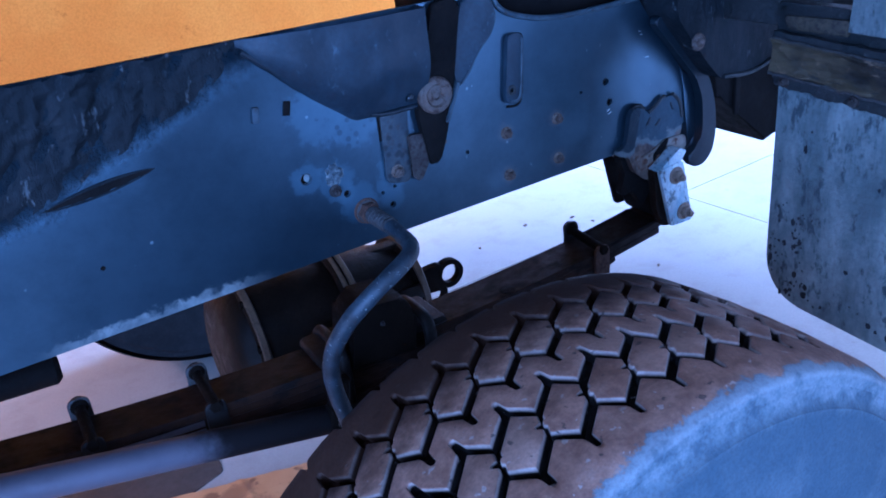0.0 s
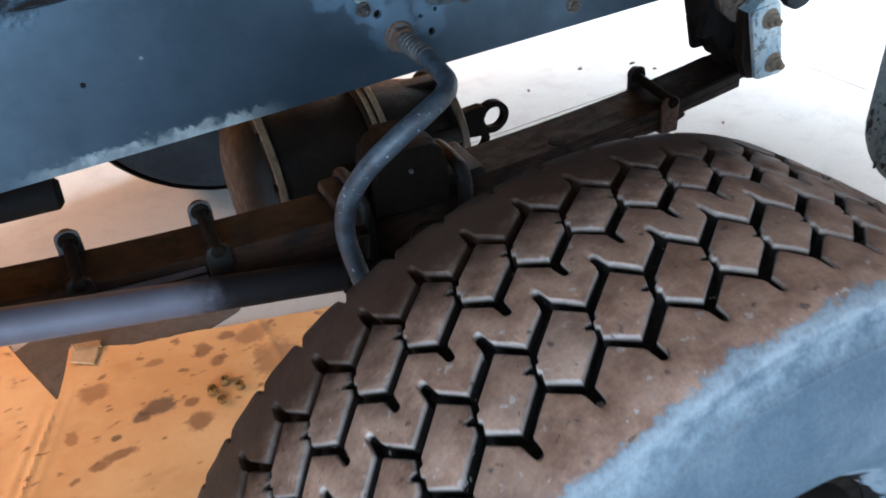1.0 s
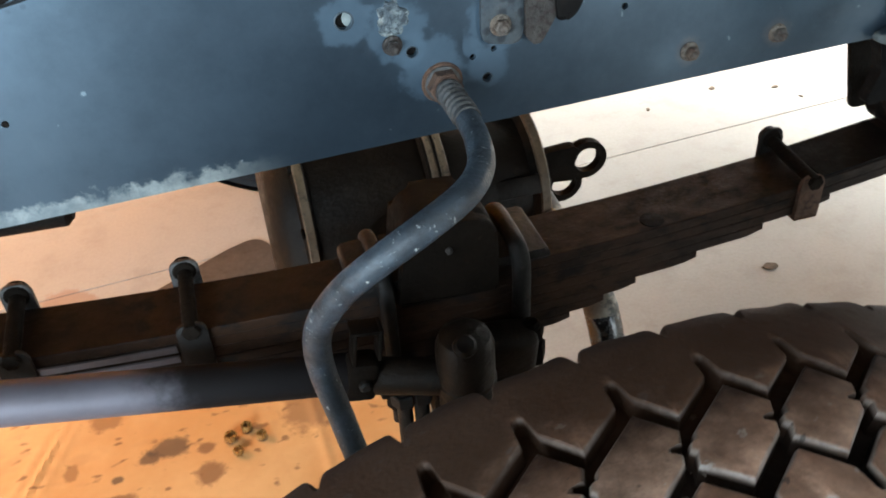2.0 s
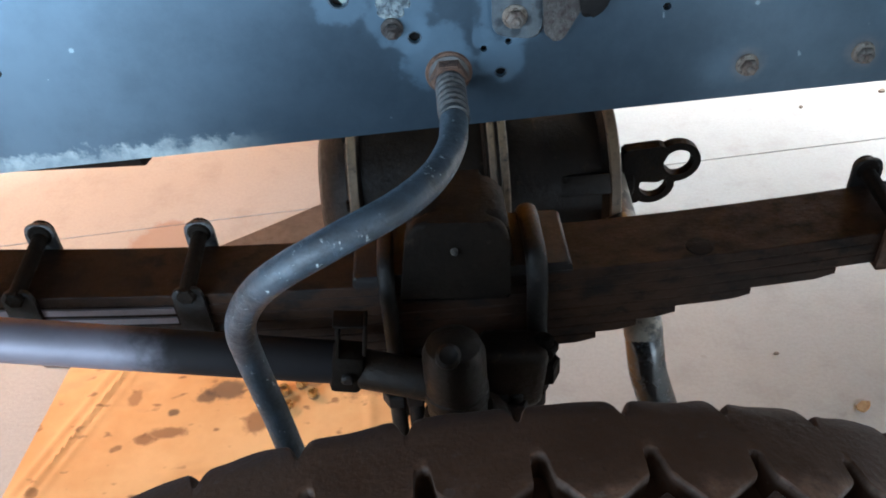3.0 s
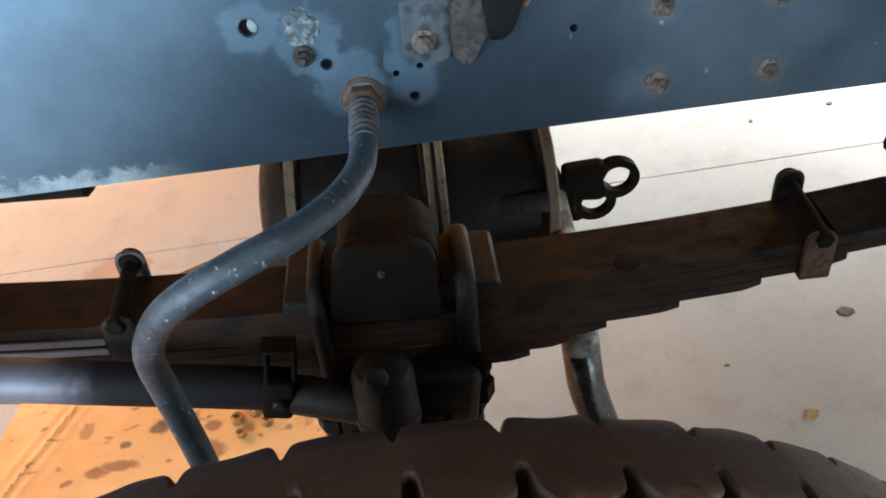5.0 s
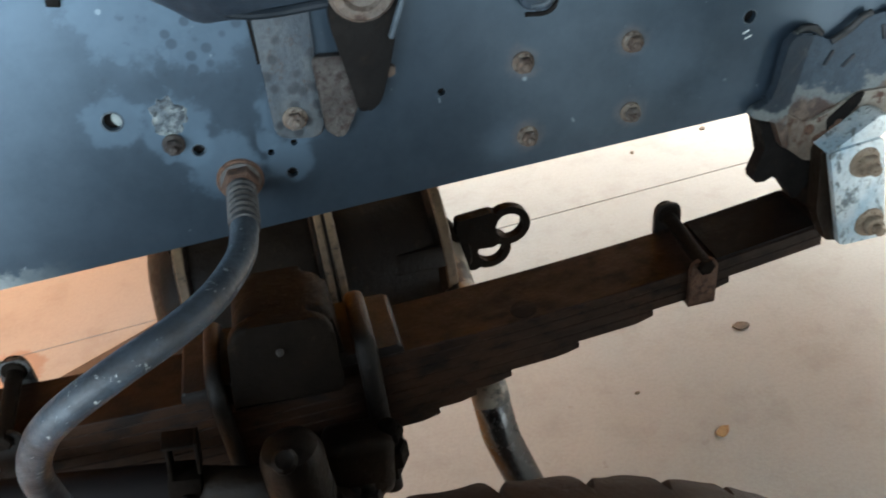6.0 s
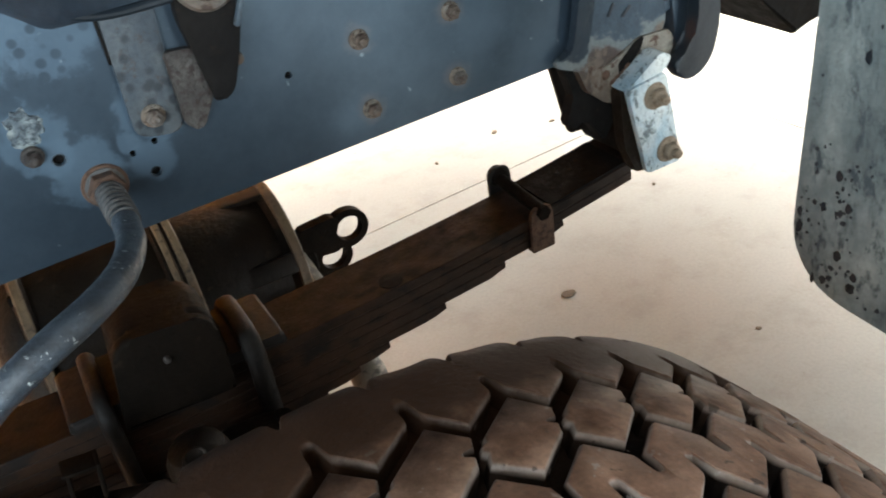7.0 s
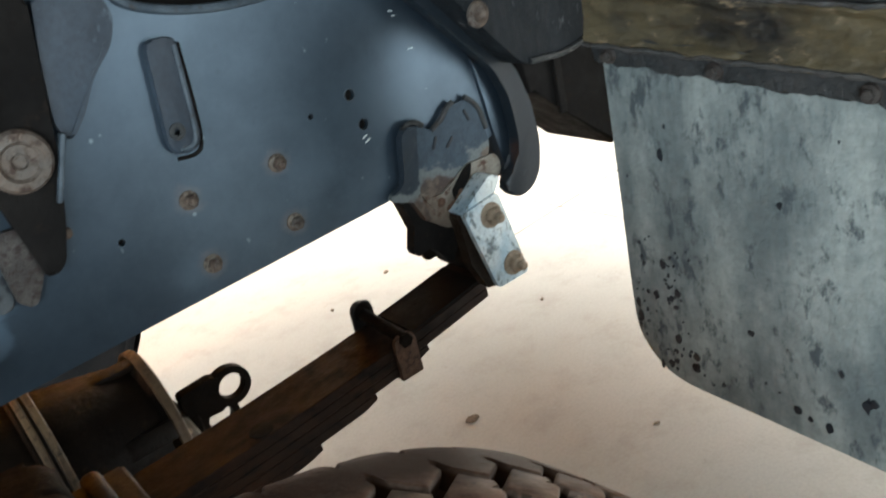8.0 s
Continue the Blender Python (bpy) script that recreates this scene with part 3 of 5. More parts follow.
def mesh_of(bm, name, mat, smooth=35.0):
    bmesh.ops.recalc_face_normals(bm, faces=bm.faces)
    me = bpy.data.meshes.new(name)
    if smooth:
        for f in bm.faces:
            f.smooth = True
        for e in bm.edges:
            e.smooth = not (len(e.link_faces) == 2 and e.calc_face_angle(0.0) > radians(smooth))
    bm.to_mesh(me)
    bm.free()
    me.materials.append(mat)
    return me


def thing(name, label, category, at=(0, 0, 0), group="", kind=""):
    return tagged(new(name), label, category, group, kind) if at == (0, 0, 0) else moved(tagged(new(name), label, category, group, kind), at)


def moved(ob, at):
    ob.location = at
    return ob


def part(name, bm, mat, parent, label="", smooth=35.0):
    """Links a bmesh, given in world places, as one mesh under a thing."""
    ob = new(name, mesh_of(bm, name, mat, smooth))
    ob.parent = parent
    up, base = parent, Vector((0, 0, 0))
    while up is not None:
        base = base + up.location
        up = up.parent
    ob.data.transform(Matrix.Translation(-base))
    return tagged(ob, label)


def solid(name, bm, mat, label, category, group="", kind="", smooth=35.0):
    return tagged(new(name, mesh_of(bm, name, mat, smooth)), label, category, group, kind)


# ---- the place ----
bm = bmesh.new()
# slabs of the floor, with narrow sunk joints between them
ANG = radians(4.3)


def slab_point(u, v):
    return (1.78 + u * math.cos(ANG) - v * math.sin(ANG), 1.115 + u * math.sin(ANG) + v * math.cos(ANG))


for iu in range(-4, 3):
    for iv in range(-4, 4):
        u0, v0, g = iu * 3.2 + 0.0021, iv * 3.2 + 0.0021, 3.2 - 0.0042
        corners = [slab_point(u0, v0), slab_point(u0 + g, v0), slab_point(u0 + g, v0 + g), slab_point(u0, v0 + g)]
        prism(bm, corners, -0.1, 0.0, 0.0, "z")
prism(bm, [(-40, -40), (40, -40), (40, 40), (-40, 40)], -0.12, -0.004, 0.0, "z")
solid("floor", bm, CONCRETE, "pale grey worn concrete workshop floor with thin joints", "floor", kind="structure", smooth=0)

bm = bmesh.new()
box(bm, (-1.95, 3.5, 1.6), (7.9, 0.15, 3.2), 0.01)
solid("wall_back", bm, PLY, "orange painted back wall panel with faint brown stains", "wall", kind="structure", smooth=0)
# remaining walls and the ceiling are unseen, added to shut out sky light
bm = bmesh.new()
box(bm, (-5.9, 0.0, 1.6), (0.15, 9.0, 3.2), 0.01)
solid("wall_side", bm, WALL, "plain pale workshop wall behind the vehicle", "wall", kind="structure", smooth=0)
bm = bmesh.new()
box(bm, (3.375, 3.5, 1.6), (2.75, 0.15, 3.2), 0.01)
solid("wall_back_end", bm, WALL, "unseen pale wall added beyond the orange panel to limit its bounce", "wall", kind="structure", smooth=0)
bm = bmesh.new()
# the front wall has a wide doorway and a smaller one cut through it
for x0, x1, z0, z1 in ((-5.8, -4.2, 0.0, 3.2), (-4.2, -1.0, 2.6, 3.2), (-1.0, 1.3, 0.0, 3.2), (1.3, 3.65, 2.2, 3.2), (3.65, 4.8, 0.0, 3.2)):
    box(bm, ((x0 + x1) / 2, -3.4, (z0 + z1) / 2), (x1 - x0, 0.15, z1 - z0), 0.0)
solid("wall_front", bm, DARK_WALL, "unseen front wall, dark so the rail reflects dark, with two openings", "wall", kind="structure", smooth=0)
bm = bmesh.new()
for y0, y1, z0, z1 in ((-3.3, 0.7, 0.0, 3.2), (0.7, 3.1, 2.2, 3.2), (3.1, 3.42, 0.0, 3.2)):
    box(bm, (4.75, (y0 + y1) / 2, (z0 + z1) / 2), (0.15, y1 - y0, z1 - z0), 0.0)
solid("wall_end", bm, WALL, "unseen pale end wall added to shut out sky light, with an opening", "wall", kind="structure", smooth=0)
bm = bmesh.new()
box(bm, (0.0, 0.0, 3.3), (12.5, 9.4, 0.12), 0.01)
solid("ceiling", bm, WALL, "unseen pale ceiling added to shut out sky light", "ceiling", kind="structure", smooth=0)

# ---- tyre and wheel ----
WHEEL = (-0.006, -0.534, 0.4225)
# the loaded tyre stands a little wider than high
RADIUS, SQUASH, STEER, PITCHES, DEEP = 0.4225, 1.077, 0.0655, 53, 0.016
STEP = 2 * math.pi / PITCHES


def crown(w):
    start = 0.112 if w > 0 else 0.126
    return 0.34 * w * w + (10.0 * (abs(w) - start) ** 2 if abs(w) > start else 0.0)


def tread(u, w, down=0.0):
    """A place on the tread: u in pitches round it, w metres from its middle to the outside."""
    r = RADIUS - crown(w) - down
    return Vector((r * math.sin(u * STEP), -w, r * math.cos(u * STEP)))


def piecewise(knots, u):
    """A line through knots of (u, w) that repeats with every pitch."""
    u0 = u - math.floor(u)
    ring = [(a - 1, b) for a, b in knots] + list(knots) + [(a + 1, b) for a, b in knots]
    for (a, wa), (b, wb) in zip(ring, ring[1:]):
        if a <= u0 <= b:
            return wa + (wb - wa) * (u0 - a) / (b - a) if b > a else wb
    return knots[0][1]


# the corners of one block of each row: outer peak, valleys and inner peak, as (u, w)
ROWS_OF_BLOCKS = [
    dict(po=(0.17, 0.089), vo=(0.745, 0.067), pi=(0.62, 0.0135), vi=(0.99, 0.037)),
    dict(po=(0.156, -0.0165), vo=(0.73, -0.038), pi=(0.61, -0.089), vi=(0.98, -0.066)),
]


def rib_edge(peak, valley, toward):
    """The edge of a rib along a zigzag groove, with a stub cut at each peak. toward: +1 if the rib lies outside it."""
    pu, pw = peak[0] % 1.0, peak[1] + toward * 0.0042
    vu, vw = valley[0] % 1.0, valley[1] + toward * 0.0042
    knots = [(vu, vw), (pu - 0.105, pw - toward * 0.004), (pu - 0.096, pw + toward * 0.006), (pu - 0.075, pw + toward * 0.0105), (pu - 0.01, pw + toward * 0.0120), (pu + 0.050, pw + toward * 0.0105), (pu + 0.070, pw + toward * 0.006), (pu + 0.078, pw - toward * 0.003)]
    return sorted((a % 1.0, b) for a, b in knots)


def rib_mesh(low, high, rows):
    """A rib of the tread between two edges that are functions of u, with its side walls."""
    bm = bmesh.new()
    per = 60
    tops = []
    for k in range(PITCHES * per):
        u = k / per
        a, b = low(u), high(u)
        rough = 0.0006 * noise.noise((u * 3.1, a * 40, 0.0))
        near = [(0.0, DEEP), (0.0002, 0.0050), (0.0009, 0.0024), (0.0019 + rough, 0.0007), (0.0032 + rough, 0.0)]
        line = [(a + d, down) for d, down in near] + [(a + 0.004 + (b - a - 0.008) * j / rows, 0.0) for j in range(1, rows)] + [(b - d, down) for d, down in reversed(near)]
        tops.append([bm.verts.new(tread(u, w, down)) for w, down in line])
    for one, two in zip(tops, tops[1:] + tops[:1]):
        for j in range(len(one) - 1):
            bm.faces.new((one[j], one[j + 1], two[j + 1], two[j]))
    return bm


def block_mesh(row):
    """One tread block, standing at the top of the wheel."""
    po, vo, pi, vi = row["po"], row["vo"], row["pi"], row["vi"]
    ring = [po, vo, vi, pi, (vi[0] - 1, vi[1]), (vo[0] - 1, vo[1])]
    pitch = RADIUS * STEP
    # half widths of the grooves along the six sides
    gaps = [0.0048, 0.0022, 0.0038, 0.0048, 0.0022, 0.0038]
    pts = [Vector((u * pitch, w)) for u, w in ring]
    middle = sum(pts, Vector((0, 0))) / 6
    lines = []
    for k in range(6):
        a, b = pts[k], pts[(k + 1) % 6]
        n = Vector((-(b - a).y, (b - a).x)).normalized()
        if n.dot(middle - a) < 0:
            n = -n
        lines.append((a + n * gaps[k], (b - a).normalized()))
    corner = []
    for k in range(6):
        (p, d), (q, e) = lines[k - 1], lines[k]
        cross = d.x * e.y - d.y * e.x
        corner.append(p + d * (((q - p).x * e.y - (q - p).y * e.x) / cross))
    # a notch in each of the two short sides that face the next block
    full = []
    for k in range(6):
        a, b = corner[k], corner[(k + 1) % 6]
        full.append(a)
        if k in (1, 4):
            way = (b - a).normalized()
            n = Vector((-way.y, way.x))
            if n.dot(middle - a) < 0:
                n = -n
            for share, push in ((0.28, 0.0), (0.36, 0.0055 if k == 1 else -0.0028), (0.54, 0.0055 if k == 1 else -0.0028), (0.62, 0.0)):
                full.append(a + (b - a) * share + n * push)
    bm = bmesh.new()
    rings = []
    for inset, down in ((-0.0002, DEEP + 0.001), (0.0002, 0.0050), (0.0009, 0.0024), (0.0019, 0.0007), (0.0032, 0.0)):
        rings.append([bm.verts.new(tread((middle + (p - middle) * (1 - inset / max((p - middle).length, 0.01)))[0] / pitch, (middle + (p - middle) * (1 - inset / max((p - middle).length, 0.01)))[1], down)) for p in full])
    for one, two in zip(rings, rings[1:]):
        for k in range(len(full)):
            k2 = (k + 1) % len(full)
            bm.faces.new((one[k], one[k2], two[k2], two[k]))
    hub = bm.verts.new(tread(middle[0] / pitch, middle[1], -0.0003))
    for k in range(len(full)):
        bm.faces.new((rings[-1][k], rings[-1][(k + 1) % len(full)], hub))
    return mesh_of(bm, "tread_block", RUBBER, 40.0)


def make_tyre(name, label, at, with_tread):
    tyre = moved(tagged(new(name), label, "tyre"), at)
    tyre.scale = (SQUASH, 1, 1)
    tyre.rotation_euler = (0, 0, STEER)
    bm = bmesh.new()
    profile = [(w, RADIUS - crown(w) - DEEP) for w in [-0.132 + 0.0132 * k for k in range(21)]]
    wall = [(0.138, 0.398), (0.1425, 0.391), (0.1425, 0.387), (0.148, 0.375), (0.1515, 0.372), (0.1515, 0.366), (0.157, 0.345), (0.163, 0.315), (0.165, 0.285), (0.160, 0.255), (0.148, 0.228), (0.132, 0.205), (0.118, 0.194)]
    profile = [(-w, r) for w, r in reversed(wall)] + profile + wall
    lathe(bm, (0, 0, 0), (0, -1, 0), profile, 128)
    ob = new("casing", mesh_of(bm, "casing", RUBBER if with_tread else BLACK_RUBBER))
    ob.parent = tyre
    if not with_tread:
        bm = bmesh.new()
        lathe(bm, (0, 0, 0), (0, -1, 0), [(w, RADIUS - crown(w)) for w in [-0.138 + 0.0138 * k for k in range(21)]], 128)
        ob = new("tread", mesh_of(bm, "tread", BLACK_RUBBER))
        ob.parent = tyre
        return tyre
    a, b = ROWS_OF_BLOCKS
    edges = [
        ("outer_shoulder", lambda u, e=rib_edge(a["po"], a["vo"], 1): piecewise(e, u), lambda u: 0.142, 6),
        ("centre_rib", lambda u, e=rib_edge(b["po"], b["vo"], 1): piecewise(e, u), lambda u, e=rib_edge(a["pi"], a["vi"], -1): piecewise(e, u), 2),
        ("inner_shoulder", lambda u: -0.141 + 0.0035 * noise.noise((u * 2.3, 7.0, 0.0)) + 0.012 * math.exp(-((((u + 0.04 * noise.noise((math.floor(u) * 3.7, 1.0, 0.0))) % 1.0) - 0.5) / 0.07) ** 2), lambda u, e=rib_edge(b["pi"], b["vi"], -1): piecewise(e, u), 6),
    ]
    for part_name, low, high, rows in edges:
        ob = new(part_name, mesh_of(rib_mesh(low, high, rows), part_name, RUBBER, 40.0))
        ob.parent = tyre
    jitter = random.Random(11)
    for row in ROWS_OF_BLOCKS:
        shared = block_mesh(row)
        for k in range(PITCHES):
            ob = new("tread_block", shared)
            ob.parent = tyre
            ob.rotation_euler = (0, k * STEP + jitter.uniform(-0.0016, 0.0016), jitter.uniform(-0.0015, 0.0015))
            ob.location = (0, jitter.uniform(-0.0007, 0.0007), 0)
    return tyre


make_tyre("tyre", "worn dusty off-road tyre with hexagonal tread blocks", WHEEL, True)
make_tyre("far_tyre", "dark off-road tyre on the far end of the axle", (0.0, 1.27, 0.4225), False)


def make_wheel(at, out):
    rim = moved(tagged(new("wheel_rim"), "dark steel wheel rim inside the tyre", "wheel"), at)
    rim.rotation_euler = (0, 0, STEER)
    bm = bmesh.new()
    lathe(bm, (0, 0, 0), (0, -out, 0), [(-0.12, 0.200), (-0.118, 0.19), (-0.05, 0.178), (0.05, 0.178), (0.118, 0.19), (0.12, 0.200), (0.118, 0.205), (0.04, 0.186), (-0.04, 0.186), (-0.118, 0.205), (-0.12, 0.200)], 48)
    ob = new("barrel", mesh_of(bm, "barrel", GREASE))
    ob.parent = rim
    bm = bmesh.new()
    lathe(bm, (0, 0, 0), (0, -out, 0), [(0.05, 0.178), (0.02, 0.15), (0.035, 0.11), (0.03, 0.06), (0.07, 0.055), (0.075, 0.0)], 48)
    ob = new("disc", mesh_of(bm, "disc", GREASE))
    ob.parent = rim
    return rim


make_wheel(WHEEL, 1)
make_wheel((0.0, 1.27, 0.424), -1)

# ---- chassis rail ----


def rail_low(x):
    return 0.762 + 0.030 * x


rail = thing("frame_rail", "dark blue painted steel chassis rail with drilled holes and scuffs", "chassis rail")
bm = bmesh.new()
outline = [(-1.3, rail_low(-1.3)), (0.60, rail_low(0.60)), (0.665, 0.80), (0.665, 0.87), (0.575, 0.99), (0.54, 1.040), (0.40, 1.036), (0.30, 1.050), (0.26, 1.070), (0.245, 1.099), (-1.3, 1.099)]
HOLES = ((-0.086, 0.889, 0.0075), (-0.027, 0.850, 0.0050), (0.045, 0.812, 0.0045), (0.468, 0.912, 0.0060), (0.476, 0.875, 0.0060), (0.031, 0.835, 0.003), (0.052, 0.84, 0.003), (0.185, 0.86, 0.0035), (0.415, 0.905, 0.003))
rims = [outline] + [[(x + r * math.cos(2 * math.pi * k / 20), z + r * math.sin(2 * math.pi * k / 20)) for k in range(20)] for x, z, r in HOLES]
front_edges, pairs = [], []
for rim_line in rims:
    near = [bm.verts.new((x, 0.0, z)) for x, z in rim_line]
    far = [bm.verts.new((x, 0.005, z)) for x, z in rim_line]
    pairs.append((near, far))
    for k in range(len(near)):
        front_edges.append(bm.edges.new((near[k - 1], near[k])))
made = bmesh.ops.triangle_fill(bm, use_beauty=True, edges=front_edges, normal=(0, -1, 0))["geom"]
twin = {a: b for near, far in pairs for a, b in zip(near, far)}
for f in [g for g in made if isinstance(g, bmesh.types.BMFace)]:
    bm.faces.new([twin[v] for v in reversed(f.verts)])
for near, far in pairs:
    for k in range(len(near)):
        bm.faces.new((near[k - 1], near[k], far[k], far[k - 1]))
part("web", bm, RAIL_WEB, rail, "", 20.0)
bm = bmesh.new()
prism(bm, [(-1.3, rail_low(-1.3)), (0.60, rail_low(0.60)), (0.60, rail_low(0.60) + 0.005), (-1.3, rail_low(-1.3) + 0.005)], 0.0055, 0.055, 0.0015)
part("bottom_flange", bm, RAIL, rail)
bm = bmesh.new()
tube(bm, smooth_path([(0.249, 0.000, 1.096), (0.262, -0.002, 1.069), (0.30, -0.003, 1.051), (0.36, -0.003, 1.039), (0.44, -0.003, 1.037), (0.54, -0.002, 1.040)], 5), 0.0045, 8)
part("top_lip", bm, PATCH, rail, "pale worn upper lip")
# solid black box fills in the shade of the opening above the lip
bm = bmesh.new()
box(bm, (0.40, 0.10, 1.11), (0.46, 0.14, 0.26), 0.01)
part("upper_box", bm, SILL, rail, "black box standing in for the dark opening above the rail")
bm = bmesh.new()
prism(bm, [(-1.3, 1.091), (0.20, 1.091), (0.20, 1.096), (-1.3, 1.096)], 0.0055, 0.012, 0.0010)
part("top_flange", bm, RAIL, rail)


def hole(x, z, r):
    """The raised edge round a drilling."""
    bm = bmesh.new()
    lathe(bm, (x, -0.0002, z), (x, -1, z), [(0, r), (0.0006, r * 1.03), (0.0006, r * 1.10), (0.0, r * 1.22)], 20)
    part("burr", bm, PATCH, rail, "pale worn burr round a drilled hole")


for x, z, r in HOLES[:5]:
    hole(x, z, r)
# black discs give each drilling its inner darkness
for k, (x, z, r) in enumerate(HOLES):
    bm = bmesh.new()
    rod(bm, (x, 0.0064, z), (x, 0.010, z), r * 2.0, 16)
    part("backing_disc", bm, SILL, rail, "black disc set behind the hole to keep it dark")
# pale disc painted in as the bright crescent of light in this hole
bm = bmesh.new()
rod(bm, (-0.0785, 0.0052, 0.889), (-0.0785, 0.0062, 0.889), 0.0085, 20, 0.0003)
part("hole_light", bm, FLAP, rail, "pale disc set in the drilled hole for its bright crescent of light")
bm = bmesh.new()
rings = []
for j in range(9):
    ring = []
    for k in range(30):
        a = 2 * math.pi * k / 30
        reach = (0.5 + 0.5 * j) / 4.5 * (0.017 + 0.009 * noise.noise((math.cos(a) * 2.2, math.sin(a) * 2.2, 3.0)))
        x, z = -0.043 + 0.9 * reach * math.cos(a), 0.884 + 1.05 * reach * math.sin(a)
        lump = 0.0008 + 0.0020 * noise.fractal((x * 170, z * 170, 1.0), 1.0, 2.0, 3)
        ring.append(bm.verts.new((x, -max(0.0004, lump) if j < 8 else 0.001, z)))
    rings.append(ring)
for one, two in zip(rings, rings[1:]):
    for k in range(30):
        bm.faces.new((one[k], one[(k + 1) % 30], two[(k + 1) % 30], two[k]))
bm.faces.new(rings[0])
part("weld_blob", bm, WELD, rail, "rough pale weld spatter")


def flange_bolt(parent, x, z, y, r, mat, label):
    bm = bmesh.new()
    lathe(bm, (x, y, z), (x, y - 1, z), [(0, 0), (0, r * 1.32), (0.0016, r * 1.28), (0.003, r * 1.05), (0.003, 0)], 22)
    part("washer", bm, BEIGE if mat != GRIMY else GRIMY, parent, "pale rubbed washer" if mat != GRIMY else "")
    bm = bmesh.new()
    hexagon(bm, (x, y - 0.003, z), (x, y - 0.010, z), r, 0.0016)
    rod(bm, (x, y - 0.010, z), (x, y - 0.014, z), r * 0.5, 12)
    part("bolt", bm, mat, parent, label)


for x, z in ((0.362, 0.873), (0.260, 0.873), (0.362, 0.804), (0.261, 0.801)):
    flange_bolt(rail, x, z, -0.0008, 0.0076, RUSTY_STEEL, "rusty flanged bolt")
flange_bolt(rail, -0.045, 0.860, -0.001, 0.0072, GRIMY, "grimy dark nut beside the weld spatter")

# a drooping crust of undercoat below the top edge
def crust_low(x):
    return max(0.80, 1.128 + 0.45 * x)


bm = bmesh.new()
nx, nz = 200, 40
rows_v = []
for j in range(nz + 1):
    row = []
    for i in range(nx + 1):
        x, v = -1.25 + 1.14 * i / nx, j / nz
        z = crust_low(x) + (1.0975 + 0.004 * noise.fractal((x * 45, 0.0, 5.0), 0.8, 2.0, 4) - crust_low(x)) * v
        fade = min(1.0, v * 3.0) * min(1.0, (nx - i) / 40)
        lump = 0.015 * noise.fractal((x * 30 - z * 14, z * 16, 2.0), 0.85, 2.0, 5)
        row.append(bm.verts.new((x, -max(0.0, fade * (lump + 0.009 * v)) + 0.0006, z)))
    rows_v.append(row)
for one, two in zip(rows_v, rows_v[1:]):
    for i in range(nx):
        bm.faces.new((one[i], one[i + 1], two[i + 1], two[i]))
part("undercoat_crust", bm, CRUST, rail, "crusted dirty undercoat", 60.0)
# the dent's shade laid on the web as a flat black lens
bm = bmesh.new()
dent = [(-0.428 + 0.145 * k / 20, 0.940 + 0.020 * k / 20 + 0.0060 * math.sin(math.pi * k / 20) ** 0.7) for k in range(21)]
dent += [(-0.283 - 0.145 * k / 20, 0.960 - 0.020 * k / 20 - 0.0055 * math.sin(math.pi * k / 20) * (1.0 + 0.7 * noise.noise((k * 0.7, 2.0, 0.0)))) for k in range(1, 20)]
prism(bm, dent, -0.0006, 0.001, 0.0)
part("dent", bm, SILL, rail, "flat black lens painted on for the shade of a torn dent", 0)
bm = bmesh.new()
for off, thick in ((0.0075, 0.0018), (-0.007, 0.0012)):
    line = [Vector((-0.425 + 0.14 * k / 16, -0.0004, 0.940 + 0.020 * k / 16 + off * math.sin(math.pi * k / 16) ** 0.7)) for k in range(17)]
    tube(bm, line, [0.0004 + thick * math.sin(math.pi * k / 16) ** 0.8 for k in range(17)], 8)
part("dent_lip", bm, CRUST, rail, "rolled lip of the dent")
# black disc gives the darkness of a tiny hole
bm = bmesh.new()
rod(bm, (-0.379, -0.0010, 0.847), (-0.379, 0.002, 0.847), 0.0035, 12)
part("hole_disc", bm, SILL, rail, "small black disc standing in for a tiny dark hole")
# the slot's inner shade, put on as a black block
bm = bmesh.new()
box(bm, (-0.096, -0.001, 0.996), (0.010, 0.003, 0.020), 0.0008, (0, 12, 0))
part("square_hole", bm, SILL, rail, "black block set on for the dark inside a square slot")
bm = bmesh.new()
box(bm, (-0.141, -0.002, 0.997), (0.010, 0.005, 0.022), 0.002, (0, 8, 0))
part("tab", bm, PATCH, rail, "small pale tab")

for x, z, turn, long in ((0.474, 0.861, 70, 0.007), (0.4765, 0.8555, 66, 0.008), (0.561, 0.936, 40, 0.008), (0.545, 0.983, 30, 0.006), (0.548, 0.977, 35, 0.005)):
    bm = bmesh.new()
    box(bm, (x, -0.0002, z), (long, 0.0012, 0.0016), 0.0004, (0, -turn + 45, 0), 1)
    part("scratch", bm, ZINC, rail, "bright fresh scratch")

# long strip bracket and the raised strip further along
bm = bmesh.new()
prism(bm, round_outline([(0.040, 0.960), (0.085, 0.955), (0.079, 0.842, 0.012), (0.038, 0.848, 0.012)], 0.004), -0.005, 0.0, 0.0012)
part("strip_bracket", bm, SPECKLED, rail, "speckled blue strip bracket bolted at its foot")
# narrow black strip draws the shade between bracket and rail
bm = bmesh.new()
box(bm, (0.0378, -0.0008, 0.938), (0.0028, 0.0026, 0.046), 0.0005, (0, -1, 0))
part("gap", bm, SILL, rail, "black strip laid on for the shaded gap beside the bracket")
flange_bolt(rail, 0.057, 0.864, -0.005, 0.0080, RUSTY_STEEL, "rusty bracket bolt")
bm = bmesh.new()
prism(bm, round_outline([(0.268, 1.030), (0.297, 1.028), (0.289, 0.919, 0.015), (0.256, 0.921, 0.015)], 0.008), -0.011, 0.0, 0.003, seg=3)
